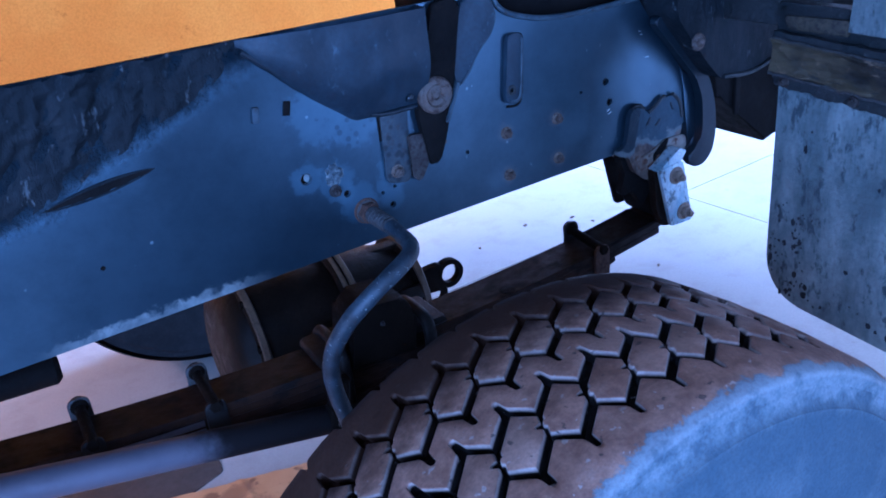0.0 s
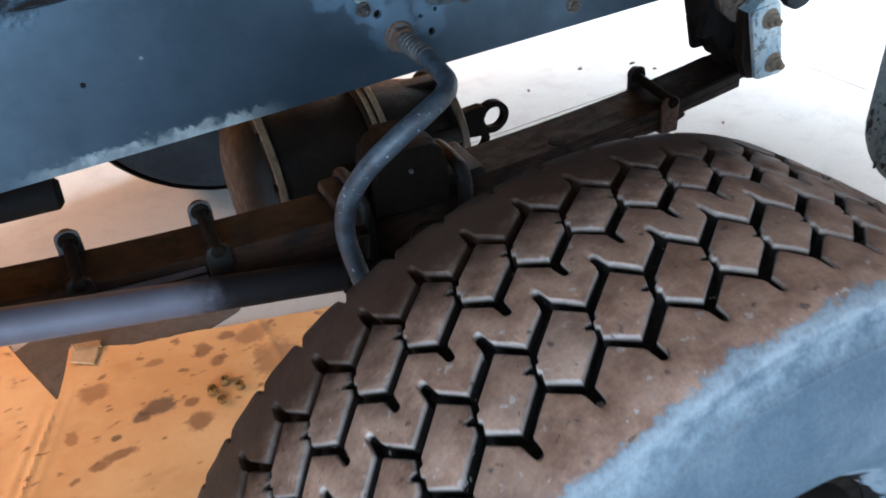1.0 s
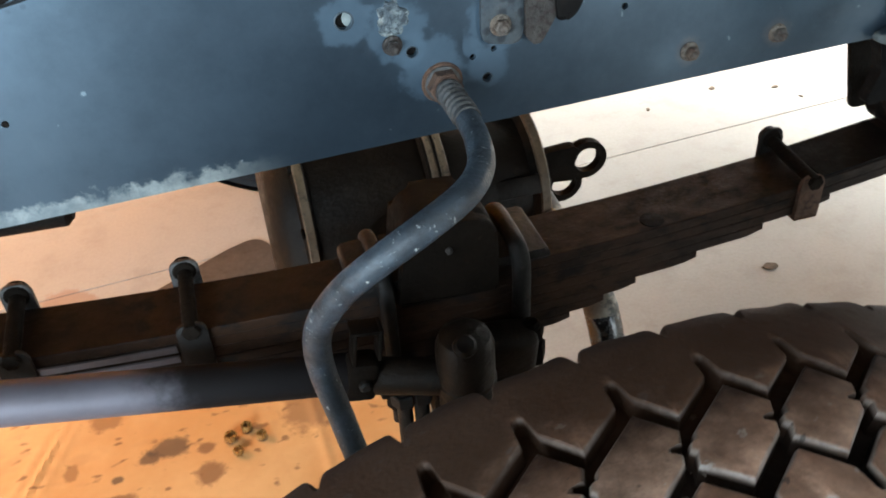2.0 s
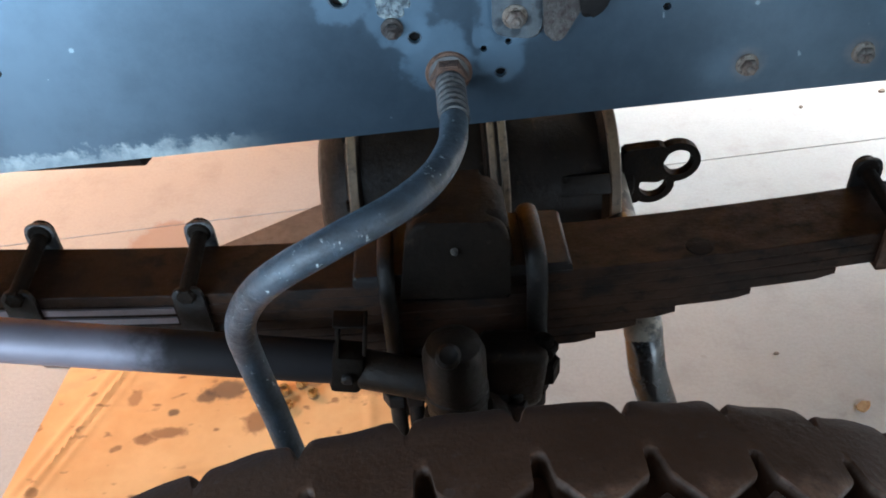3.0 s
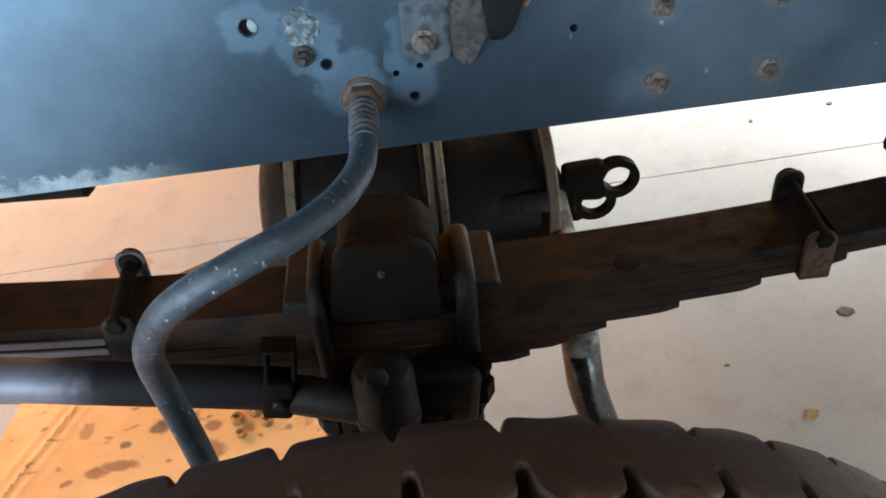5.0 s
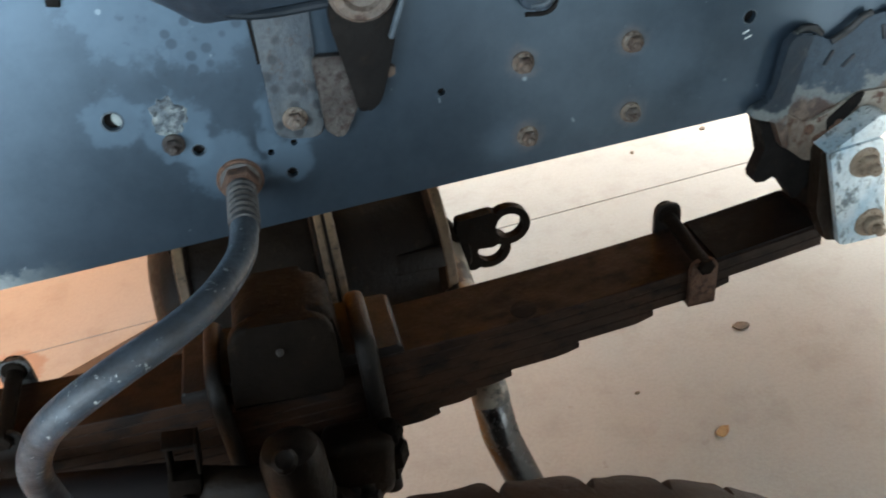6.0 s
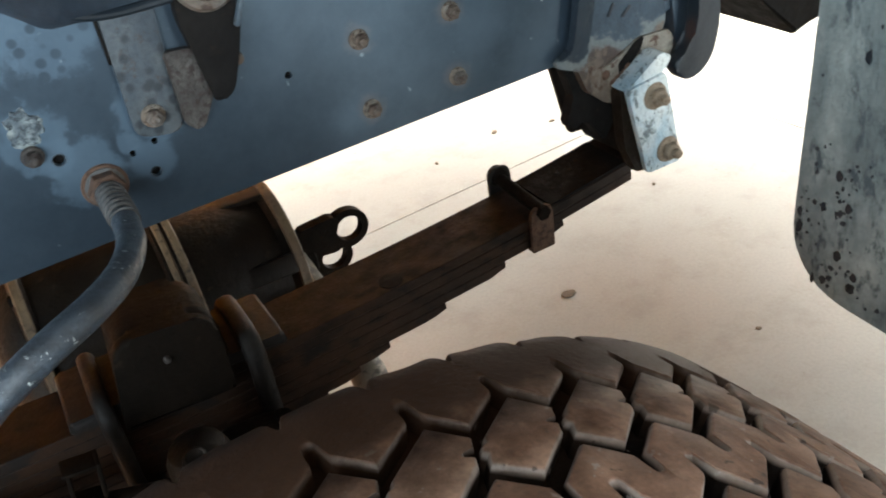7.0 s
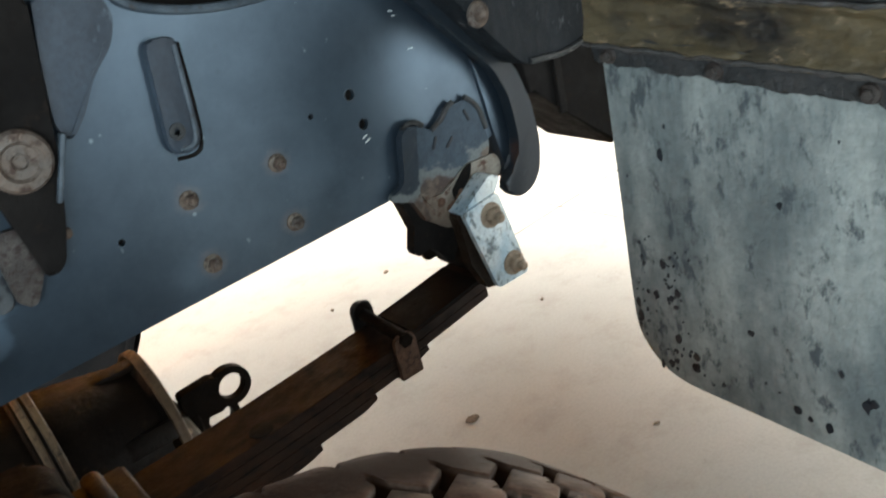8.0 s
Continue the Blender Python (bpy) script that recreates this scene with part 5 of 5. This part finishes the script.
part("dimple", bm, SILL, spring, "black oily dimple in the top leaf")


# thin pale strips painted in as the highlight on two leaf sides
for order in (1, 2):
    bm = bmesh.new()
    secs = []
    for k in range(13):
        x = -0.60 + 0.295 * k / 12
        if order == 2:
            x = -0.485 + 0.18 * k / 12
        z = spring_top(x) - order * THICK - 0.0012
        secs.append([bm.verts.new((x, y, z + dz)) for y, dz in ((Y0 + 0.001, 0.0), (Y0 - 0.0012, -0.0016), (Y0 - 0.0012, -0.0096), (Y0 + 0.001, -0.0112))])
    for one, two in zip(secs, secs[1:]):
        for j in range(4):
            bm.faces.new((one[j], one[(j + 1) % 4], two[(j + 1) % 4], two[j]))
    bm.faces.new(secs[0])
    bm.faces.new(secs[-1][::-1])
    part("edge_highlight", bm, LIT_EDGE, spring, "pale strip laid on a leaf side for the light it catches")


def rebound_clip(x, leaves):
    """A strap round the leaves, with two round ears above them and a bolt across."""
    top = spring_top(x) + 0.020
    bottom = spring_top(x) - leaves * THICK - 0.006
    clip = None
    bm = bmesh.new()
    w = 0.016
    prism(bm, round_outline([(x - w, bottom), (x + w, bottom), (x + w, top - 0.006, 0.013), (x - w, top - 0.006, 0.013)], 0.002, 6), Y0 - 0.0065, Y0 - 0.0005, 0.001)
    box(bm, (x, (Y0 + Y1) / 2, bottom + 0.002), (2 * w, Y1 - Y0 + 0.013, 0.006), 0.001)
    clip = part("rebound_clip", bm, RUST if x > 0 else STRAP, spring, "rusty rebound clip" if x > 0 else "black rebound clip")
    # left ears get a paler grey for the light falling on them
    bm = bmesh.new()
    prism(bm, round_outline([(x - w, bottom), (x + w, bottom), (x + w, top + 0.012, 0.013), (x - w, top + 0.012, 0.013)], 0.002, 6), Y1 + 0.0005, Y1 + 0.0065, 0.0015)
    part("clip_ear", bm, STRAP if x > 0 else FERRULE, spring, "steel ear of the clip, the left ones paled for the light on them")
    bm = bmesh.new()
    rod(bm, (x, Y0 - 0.008, top - 0.013), (x, Y1 + 0.012, top - 0.004), 0.0085, 14)
    hexagon(bm, (x, Y0 - 0.0065, top - 0.013), (x, Y0 - 0.013, top - 0.013), 0.010)
    lathe(bm, (x, Y1 + 0.012, top - 0.002), (x, -9, top - 0.002), [(0, 0), (0, 0.013), (0.012, 0.013), (0.014, 0.011), (0.014, 0)], 16)
    part("bolt", bm, GREASE, clip)


for x, leaves in ((0.455, 3), (-0.285, 5), (-0.457, 3)):
    rebound_clip(x, leaves)

# ---- axle clamp: U bolts, pad, bump stop ----
clamp = thing("axle_clamp", "greasy black U bolts and plates holding spring to axle", "spring clamp")
for x in (-0.078, 0.078):
    bm = bmesh.new()
    pts = [(x, -0.008, 0.385), (x, -0.008, 0.50), (x, -0.008, 0.572), (x, 0.000, 0.592), (x, 0.020, 0.600), (x, 0.073, 0.600), (x, 0.093, 0.592), (x, 0.101, 0.572), (x, 0.101, 0.50), (x, 0.101, 0.385)]
    tube(bm, smooth_path(pts, 5), 0.0075, 16)
    # flattened to a broad strap
    for v in bm.verts:
        v.co.x = x + (v.co.x - x) * (1.5 if x > 0 else 1.2)
    part("u_bolt", bm, STRAP, clamp, "black steel U bolt")
    for y in (-0.008, 0.101):
        bm = bmesh.new()
        hexagon(bm, (x, y, 0.410), (x, y, 0.428), 0.0145)
        part("nut", bm, GREASE, clamp)
bm = bmesh.new()
prism(bm, round_outline([(-0.115, 0.5745), (0.118, 0.5745), (0.114, 0.590), (-0.112, 0.590)], 0.004), Y0 - 0.004, Y1 + 0.004, 0.004, seg=3)
part("top_plate", bm, STRAP, clamp, "black top plate")
bm = bmesh.new()
box(bm, (0.0, 0.045, 0.445), (0.20, 0.13, 0.022), 0.004)
part("axle_pad", bm, GREASE, clamp)
bump = thing("bump_stop", "worn black rubber bump stop block on the spring", "bump stop")
bm = bmesh.new()
prism(bm, round_outline([(-0.056, 0.5865), (0.056, 0.5865), (0.050, 0.655, 0.030), (-0.046, 0.660, 0.030)], 0.003, 8), 0.008, 0.085, 0.014, seg=4)
prism(bm, round_outline([(-0.066, 0.560), (0.050, 0.556), (0.050, 0.655, 0.030), (-0.050, 0.664, 0.026)], 0.004, 8), -0.0105, 0.0078, 0.006, seg=4)
part("block", bm, GREASE, bump)
bm = bmesh.new()
lathe(bm, (-0.006, -0.0100, 0.625), (-0.006, -1, 0.640), [(0, 0.0042), (0.004, 0.0036), (0.006, 0.002), (0.0065, 0)], 12)
part("nib", bm, GRIMY, bump, "small pale nib")

# ---- axle ----
axle = thing("axle", "oily brown live axle with a round differential housing", "axle")
bm = bmesh.new()
lathe(bm, (0, -0.32, 0.424), (0, 1, 0.424), [(0, 0.0), (0, 0.05), (0.02, 0.052), (0.10, 0.045), (0.48, 0.044), (0.56, 0.075), (0.86, 0.085), (0.95, 0.045), (1.60, 0.044), (1.60, 0)], 32)
part("axle_tube", bm, AXLE, axle)
bm = bmesh.new()
lathe(bm, (-0.185, 0.40, 0.430), (1, 0.40, 0.430), [(0.0, 0.0), (0.0, 0.085), (0.010, 0.120), (0.028, 0.140), (0.045, 0.146), (0.050, 0.158), (0.062, 0.158), (0.066, 0.148), (0.13, 0.150), (0.22, 0.146), (0.235, 0.140)], 48)
part("housing", bm, AXLE, axle)
for k in range(10):
    a = 2 * math.pi * (k + 0.3) / 10
    y, z = 0.40 + 0.150 * math.cos(a), 0.430 + 0.150 * math.sin(a)
    bm = bmesh.new()
    hexagon(bm, (-0.142, y, z), (-0.134, y, z), 0.008)
    part("cover_bolt", bm, GREASE, axle)
bm = bmesh.new()
lathe(bm, (0.045, 0.40, 0.430), (1, 0.40, 0.422), [(0.0, 0.150), (0.004, 0.158), (0.022, 0.158), (0.026, 0.140), (0.10, 0.128), (0.165, 0.115), (0.175, 0.126), (0.190, 0.126), (0.194, 0.06), (0.194, 0.0)], 48)
part("pinion_housing", bm, AXLE, axle)
for a in (0.5, 1.6, 2.7, 3.8, 4.9, 6.0):
    bm = bmesh.new()
    box(bm, (0.14, 0.40 + 0.122 * math.cos(a), 0.428 + 0.122 * math.sin(a)), (0.17, 0.010, 0.030), 0.003, (math.degrees(a), 0, 0))
    part("cast_rib", bm, AXLE, axle)
bm = bmesh.new()
rod(bm, (0.235, 0.415, 0.402), (0.262, 0.415, 0.402), 0.050, 28, 0.006)
rod(bm, (0.262, 0.415, 0.402), (0.282, 0.415, 0.402), 0.034, 24, 0.004)
yoke = part("pinion_yoke", bm, GREASE, axle, "black drive yoke with two open ears")
for y, z, dx in ((0.398, 0.436, 0.0), (0.440, 0.368, -0.022)):
    bm = bmesh.new()
    ring = [(0.344 + dx + 0.036 * math.cos(a), z + 0.034 * math.sin(a)) for a in [2 * math.pi * k / 28 for k in range(28)]]
    inner = [(0.346 + dx + 0.022 * math.cos(a), z + 0.022 * math.sin(a)) for a in [2 * math.pi * k / 28 for k in range(28)]]
    layers = [[bm.verts.new((u, yy, v)) for u, v in loop] for loop, yy in ((inner, y - 0.008), (ring, y - 0.008), (ring, y + 0.008), (inner, y + 0.008))]
    for one, two in zip(layers, layers[1:] + layers[:1]):
        for k in range(28):
            bm.faces.new((one[k], one[(k + 1) % 28], two[(k + 1) % 28], two[k]))
    part("ear_ring", bm, GREASE, yoke)
    bm = bmesh.new()
    prism(bm, round_outline([(0.262, z - 0.026), (0.318 + dx, z - 0.032), (0.332 + dx, z - 0.024), (0.322 + dx, z), (0.332 + dx, z + 0.024), (0.318 + dx, z + 0.032), (0.262, z + 0.028)], 0.004), y - 0.010, y + 0.010, 0.003)
    part("ear_web", bm, GREASE, yoke)
# flange rings coloured tan for the light along their edges
for x, r, w in ((-0.137, 0.1592, 0.014), (0.053, 0.1600, 0.010), (0.068, 0.1600, 0.011), (0.219, 0.1280, 0.016)):
    bm = bmesh.new()
    lathe(bm, (x, 0.40, 0.430), (1, 0.40, 0.425), [(0, r - 0.03), (0, r - 0.002), (0.002, r), (w - 0.002, r), (w, r - 0.002), (w, r - 0.03)], 48)
    part("flange", bm, TAN, axle, "oily bolted flange, tan for the light catching its rim")

# ---- steering parts ----
drag = thing("drag_link", "smooth dark steel drag link tube with a clamped end", "steering link")
bm = bmesh.new()
a, b = Vector((-1.1, -0.05, 0.725)), Vector((-0.115, -0.05, 0.517))
rod(bm, a, b, 0.0225, 24)
part("tube", bm, link_material(), drag, "steel tube, pale fading to black for the light along it")
bm = bmesh.new()
box(bm, (-0.124, -0.060, 0.524), (0.033, 0.030, 0.052), 0.006, (0, 12, 0))
for dx, dz, sx, sz in ((-0.0135, 0.0, 0.0045, 0.042), (0.0135, 0.0, 0.0045, 0.042), (0.0, 0.020, 0.031, 0.0045)):
    box(bm, (-0.114 + dx, -0.062, 0.571 + dz), (sx, 0.024, sz), 0.0018, (0, 8, 0))
part("end_clamp", bm, GREASE, drag, "black clamp block")
bm = bmesh.new()
rod(bm, (-0.123, -0.082, 0.524), (-0.123, -0.03, 0.524), 0.0065, 12)
part("clamp_bolt", bm, STRAP, drag)

tie = thing("tie_rod", "scuffed pale and black tie rod tube behind the axle", "steering link")
bm = bmesh.new()
tube(bm, smooth_path([(0.244, 0.42, 0.418), (0.238, 0.30, 0.416), (0.228, 0.16, 0.424), (0.220, 0.085, 0.425), (0.2185, 0.064, 0.418), (0.2185, 0.060, 0.412)], 8), 0.0235, 20)
part("elbow", bm, PIPE, tie, "pale scuffed bent end")
bm = bmesh.new()
tube(bm, smooth_path([(0.2185, 0.061, 0.414), (0.2195, 0.051, 0.398), (0.224, 0.040, 0.365), (0.242, 0.026, 0.305), (0.262, 0.012, 0.240), (0.276, 0.0, 0.170)], 8), 0.0232, 20)
part("tube", bm, GLOSS_BLACK, tie, "glossy black bent tube")

knuckle = thing("steering_knuckle", "greasy steering knuckle and hub behind the wheel", "knuckle")
bm = bmesh.new()
lathe(bm, (0.0, -0.36, 0.424), (0, 1, 0.424), [(0, 0.0), (0, 0.15), (0.03, 0.155), (0.06, 0.13), (0.07, 0.09), (0.13, 0.085), (0.16, 0.07), (0.16, 0)], 40)
part("hub", bm, GREASE, knuckle)
bm = bmesh.new()
lathe(bm, (-0.0145, -0.085, 0.36), (-0.0145, -0.085, 1), [(0, 0.0), (0, 0.040), (0.02, 0.043), (0.09, 0.040), (0.118, 0.031), (0.136, 0.0315), (0.138, 0.0335), (0.150, 0.0335), (0.152, 0.032), (0.198, 0.0315), (0.210, 0.027), (0.215, 0.018), (0.216, 0.0)], 28)
lathe(bm, (-0.020, -0.100, 0.566), (-0.020, -0.128, 0.612), [(0, 0.0), (0, 0.013), (0.010, 0.0125), (0.013, 0.009), (0.011, 0.005), (0.011, 0.0)], 18)
part("king_pin_boss", bm, AXLE, knuckle, "round brown king pin boss")
bm = bmesh.new()
box(bm, (-0.012, -0.13, 0.455), (0.075, 0.13, 0.05), 0.012)
box(bm, (-0.074, -0.05, 0.487), (0.046, 0.026, 0.010), 0.003)
hexagon(bm, (0.082, -0.028, 0.452), (0.082, -0.028, 0.480), 0.019, 0.003)
rod(bm, (0.082, -0.028, 0.480), (0.082, -0.028, 0.512), 0.0115, 16, 0.004)
hexagon(bm, (0.082, -0.028, 0.490), (0.082, -0.028, 0.503), 0.017, 0.003)
part("arm", bm, GREASE, knuckle)
bm = bmesh.new()
rod(bm, (-0.118, -0.052, 0.514), (-0.030, -0.078, 0.508), 0.021, 20, 0.006)
part("steering_arm", bm, AXLE, knuckle, "dark forged steering arm")
bm = bmesh.new()
box(bm, (0.046, -0.030, 0.470), (0.075, 0.05, 0.085), 0.014, (0, 6, 0), 3)
part("casting", bm, AXLE, knuckle, "oily brown casting")
for x, y, z in ((-0.079, -0.05, 0.486), (-0.059, -0.05, 0.486), (0.034, -0.05, 0.456), (0.050, -0.05, 0.456)):
    bm = bmesh.new()
    rod(bm, (x, y, z - 0.10), (x, y, z), 0.009, 12)
    hexagon(bm, (x, y, z - 0.03), (x, y, z - 0.012), 0.015)
    part("stud", bm, STRAP, knuckle, "worn threaded stud")

# ---- brake hose ----
hose = thing("brake_hose", "dusty blue-black rubber brake hose curving to the wheel", "hose")
bm = bmesh.new()
tube(bm, smooth_path([(0.0, -0.060, 0.8155), (-0.001, -0.090, 0.815), (-0.005, -0.122, 0.816), (-0.020, -0.175, 0.826), (-0.045, -0.218, 0.834), (-0.082, -0.246, 0.833), (-0.120, -0.250, 0.814), (-0.147, -0.236, 0.783), (-0.167, -0.219, 0.740), (-0.170, -0.207, 0.690), (-0.161, -0.212, 0.630), (-0.150, -0.225, 0.560), (-0.140, -0.240, 0.490)], 8), 0.0112, 20)
part("rubber_tube", bm, HOSE, hose)
bm = bmesh.new()
prof = [(0, 0.0), (0, 0.017), (0.004, 0.0175), (0.006, 0.012)]
for k in range(6):
    d = 0.020 + 0.009 * k
    prof += [(d, 0.0113), (d + 0.002, 0.0130), (d + 0.005, 0.0130), (d + 0.007, 0.0113)]
prof += [(0.080, 0.0125), (0.082, 0.0)]
lathe(bm, (0.0, 0.0, 0.815), (0.0, -1, 0.818), prof, 24)
part("crimped_ferrule", bm, FERRULE, hose, "ribbed grimy crimped ferrule")
bm = bmesh.new()
lathe(bm, (0.0, 0.0, 0.815), (0.0, -1, 0.815), [(0, 0), (0, 0.0205), (0.002, 0.0195), (0.003, 0)], 26)
hexagon(bm, (0.0, -0.003, 0.815), (0.0, -0.018, 0.815), 0.0165, 0.002)
part("union_nut", bm, RUST, hose, "rusty union nut")

# ---- things on the floor ----
card = thing("cardboard_sheet", "flattened brown cardboard sheet with oil stains on the floor", "cardboard")
bm = bmesh.new()
nx, ny = 170, 60
FAR_EDGE = ((-0.90, 0.84), (-0.70, 0.783), (-0.654, 0.642), (-0.612, 0.520), (-0.591, 0.598), (-0.571, 0.684), (-0.55, 0.668), (-0.504, 0.650), (-0.439, 0.622), (-0.308, 0.593), (-0.175, 0.558), (0.06, 0.50))


def far_edge(x):
    """The far edge of the cardboard, with a torn notch in it."""
    for (a, ya), (b, yb) in zip(FAR_EDGE, FAR_EDGE[1:]):
        if a <= x <= b:
            return ya + (yb - ya) * (x - a) / (b - a) + 0.003 * noise.noise((x * 60, 0.5, 0))
    return 0.5


rows_v = []
for j in range(ny + 1):
    row = []
    for i in range(nx + 1):
        u, v = i / nx, j / ny
        left, right = -0.825 + 0.11 * v, 0.02 + 0.02 * math.sin(v * 9)
        x = left + (right - left) * u
        y = -0.30 + (far_edge(x) + 0.30) * v
        z = 0.004 + 0.004 * math.exp(-((x + 0.17 + 0.05 * (y - 0.4)) / 0.008) ** 2) + 0.003 * abs(noise.noise((x * 5, y * 5, 0)))
        for off, tall in ((0.0, 0.006), (0.026, 0.0035), (-0.022, 0.003)):
            z += tall * math.exp(-((x + 0.612 + off + 0.39 * (0.52 - y)) / 0.007) ** 2) * min(1.0, max(0.0, (0.56 - y) / 0.1))
        row.append(bm.verts.new((x, y, z)))
    rows_v.append(row)
for one, two in zip(rows_v, rows_v[1:]):
    for i in range(nx):
        bm.faces.new((one[i], one[i + 1], two[i + 1], two[i]))
rim = [v for v in rows_v[0]] + [r[-1] for r in rows_v[1:]] + rows_v[-1][-2::-1] + [r[0] for r in rows_v[-2:0:-1]]
low = [bm.verts.new((v.co.x, v.co.y, 0.0005)) for v in rim]
for k in range(len(rim)):
    bm.faces.new((rim[k], rim[(k + 1) % len(rim)], low[(k + 1) % len(rim)], low[k]))
part("sheet", bm, CARD, card)
bm = bmesh.new()
prism(bm, [(-0.573, 0.624), (-0.528, 0.591), (-0.504, 0.665), (-0.565, 0.680)], 0.009, 0.013, 0.001, "z", 1)
for k in range(8):
    box(bm, (-0.560 + 0.0072 * k, 0.664 - 0.0018 * k, 0.0145), (0.0028, 0.028, 0.004), 0.0, (0, 0, 12))
part("corrugated_edge", bm, PALE_CARD, card, "torn corrugated cardboard edge", 0)


# thin dark brown shape, flat on the slab beyond the cardboard
dark_sheet = thing("brown_flat_sheet", "dark brown sheet lying flat beyond the cardboard", "paper sheet")
bm = bmesh.new()
shape = round_outline([(-0.90, 0.60), (-0.53, 0.828, 0.1), (-0.41, 0.897, 0.1), (-0.285, 0.975, 0.05), (-0.214, 1.003, 0.04), (-0.180, 0.965, 0.03), (-0.172, 0.90, 0.02), (-0.20, 0.62), (-0.60, 0.47), (-0.80, 0.50)], 0.01, 6)
prism(bm, shape, 0.0005, 0.0025, 0.0008, "z", 1)
part("sheet", bm, FLAP_CARD, dark_sheet, "", 0)


def hex_nut(at, r, turn):
    bm = bmesh.new()
    lathe(bm, (0, 0, 0), (0, 0, 1), [(0, r * 0.55), (0, r * 0.95), (r * 0.15, r), (r * 0.85, r), (r, r * 0.95), (r, r * 0.55), (0, r * 0.55)], 6)
    ob = tagged(new("nut", mesh_of(bm, "nut", BRASS, 30.0)), "loose yellow zinc nut lying on the cardboard", "nut", "loose nuts on the cardboard")
    ob.matrix_world = pose(*at, *turn)
    return ob


for (x, y), r, turn in (((-0.323, 0.382), 0.012, (0, 0, 10)), ((-0.2935, 0.3975), 0.011, (0, 0, 40)), ((-0.270, 0.370), 0.010, (0, 0, 25)), ((-0.3135, 0.3465), 0.010, (0, 0, 5))):
    hex_nut((x, y, 0.0085), r, turn)


def floor_bit(name, at, size, turn, mat, label, seed):
    rnd = random.Random(seed)
    bm = bmesh.new()
    ring = [(math.cos(a) * size[0] * (0.75 + 0.4 * rnd.random()), math.sin(a) * size[1] * (0.75 + 0.4 * rnd.random())) for a in [2 * math.pi * k / 11 for k in range(11)]]
    prism(bm, ring, 0.0, size[2], size[2] * 0.3, "z", 1)
    ob = tagged(new(name, mesh_of(bm, name, mat)), label, "litter")
    ob.matrix_world = pose(*at, 0, 0, turn)


floor_bit("dry_leaf", (0.674, 0.252, 0.0005), (0.016, 0.010, 0.004), 30, LEAFBIT, "small dry tan leaf on the concrete", 2)
floor_bit("dark_crumb", (0.846, 0.493, 0.0005), (0.020, 0.012, 0.004), 0, DIRT, "flat dark brown crumb on the concrete", 4)
for k, (x, y, size) in enumerate(((1.345, 1.225, 0.011), (1.173, 1.285, 0.012), (0.939, 1.235, 0.008), (1.379, 1.146, 0.007), (1.064, 0.160, 0.007), (0.573, 0.387, 0.005), (1.305, 0.729, 0.007))):
    floor_bit("dark_crumb", (x, y, 0.0005), (size, size * 0.6, 0.004), 37 * k, DIRT, "small dark brown crumb on the concrete", 10 + k)
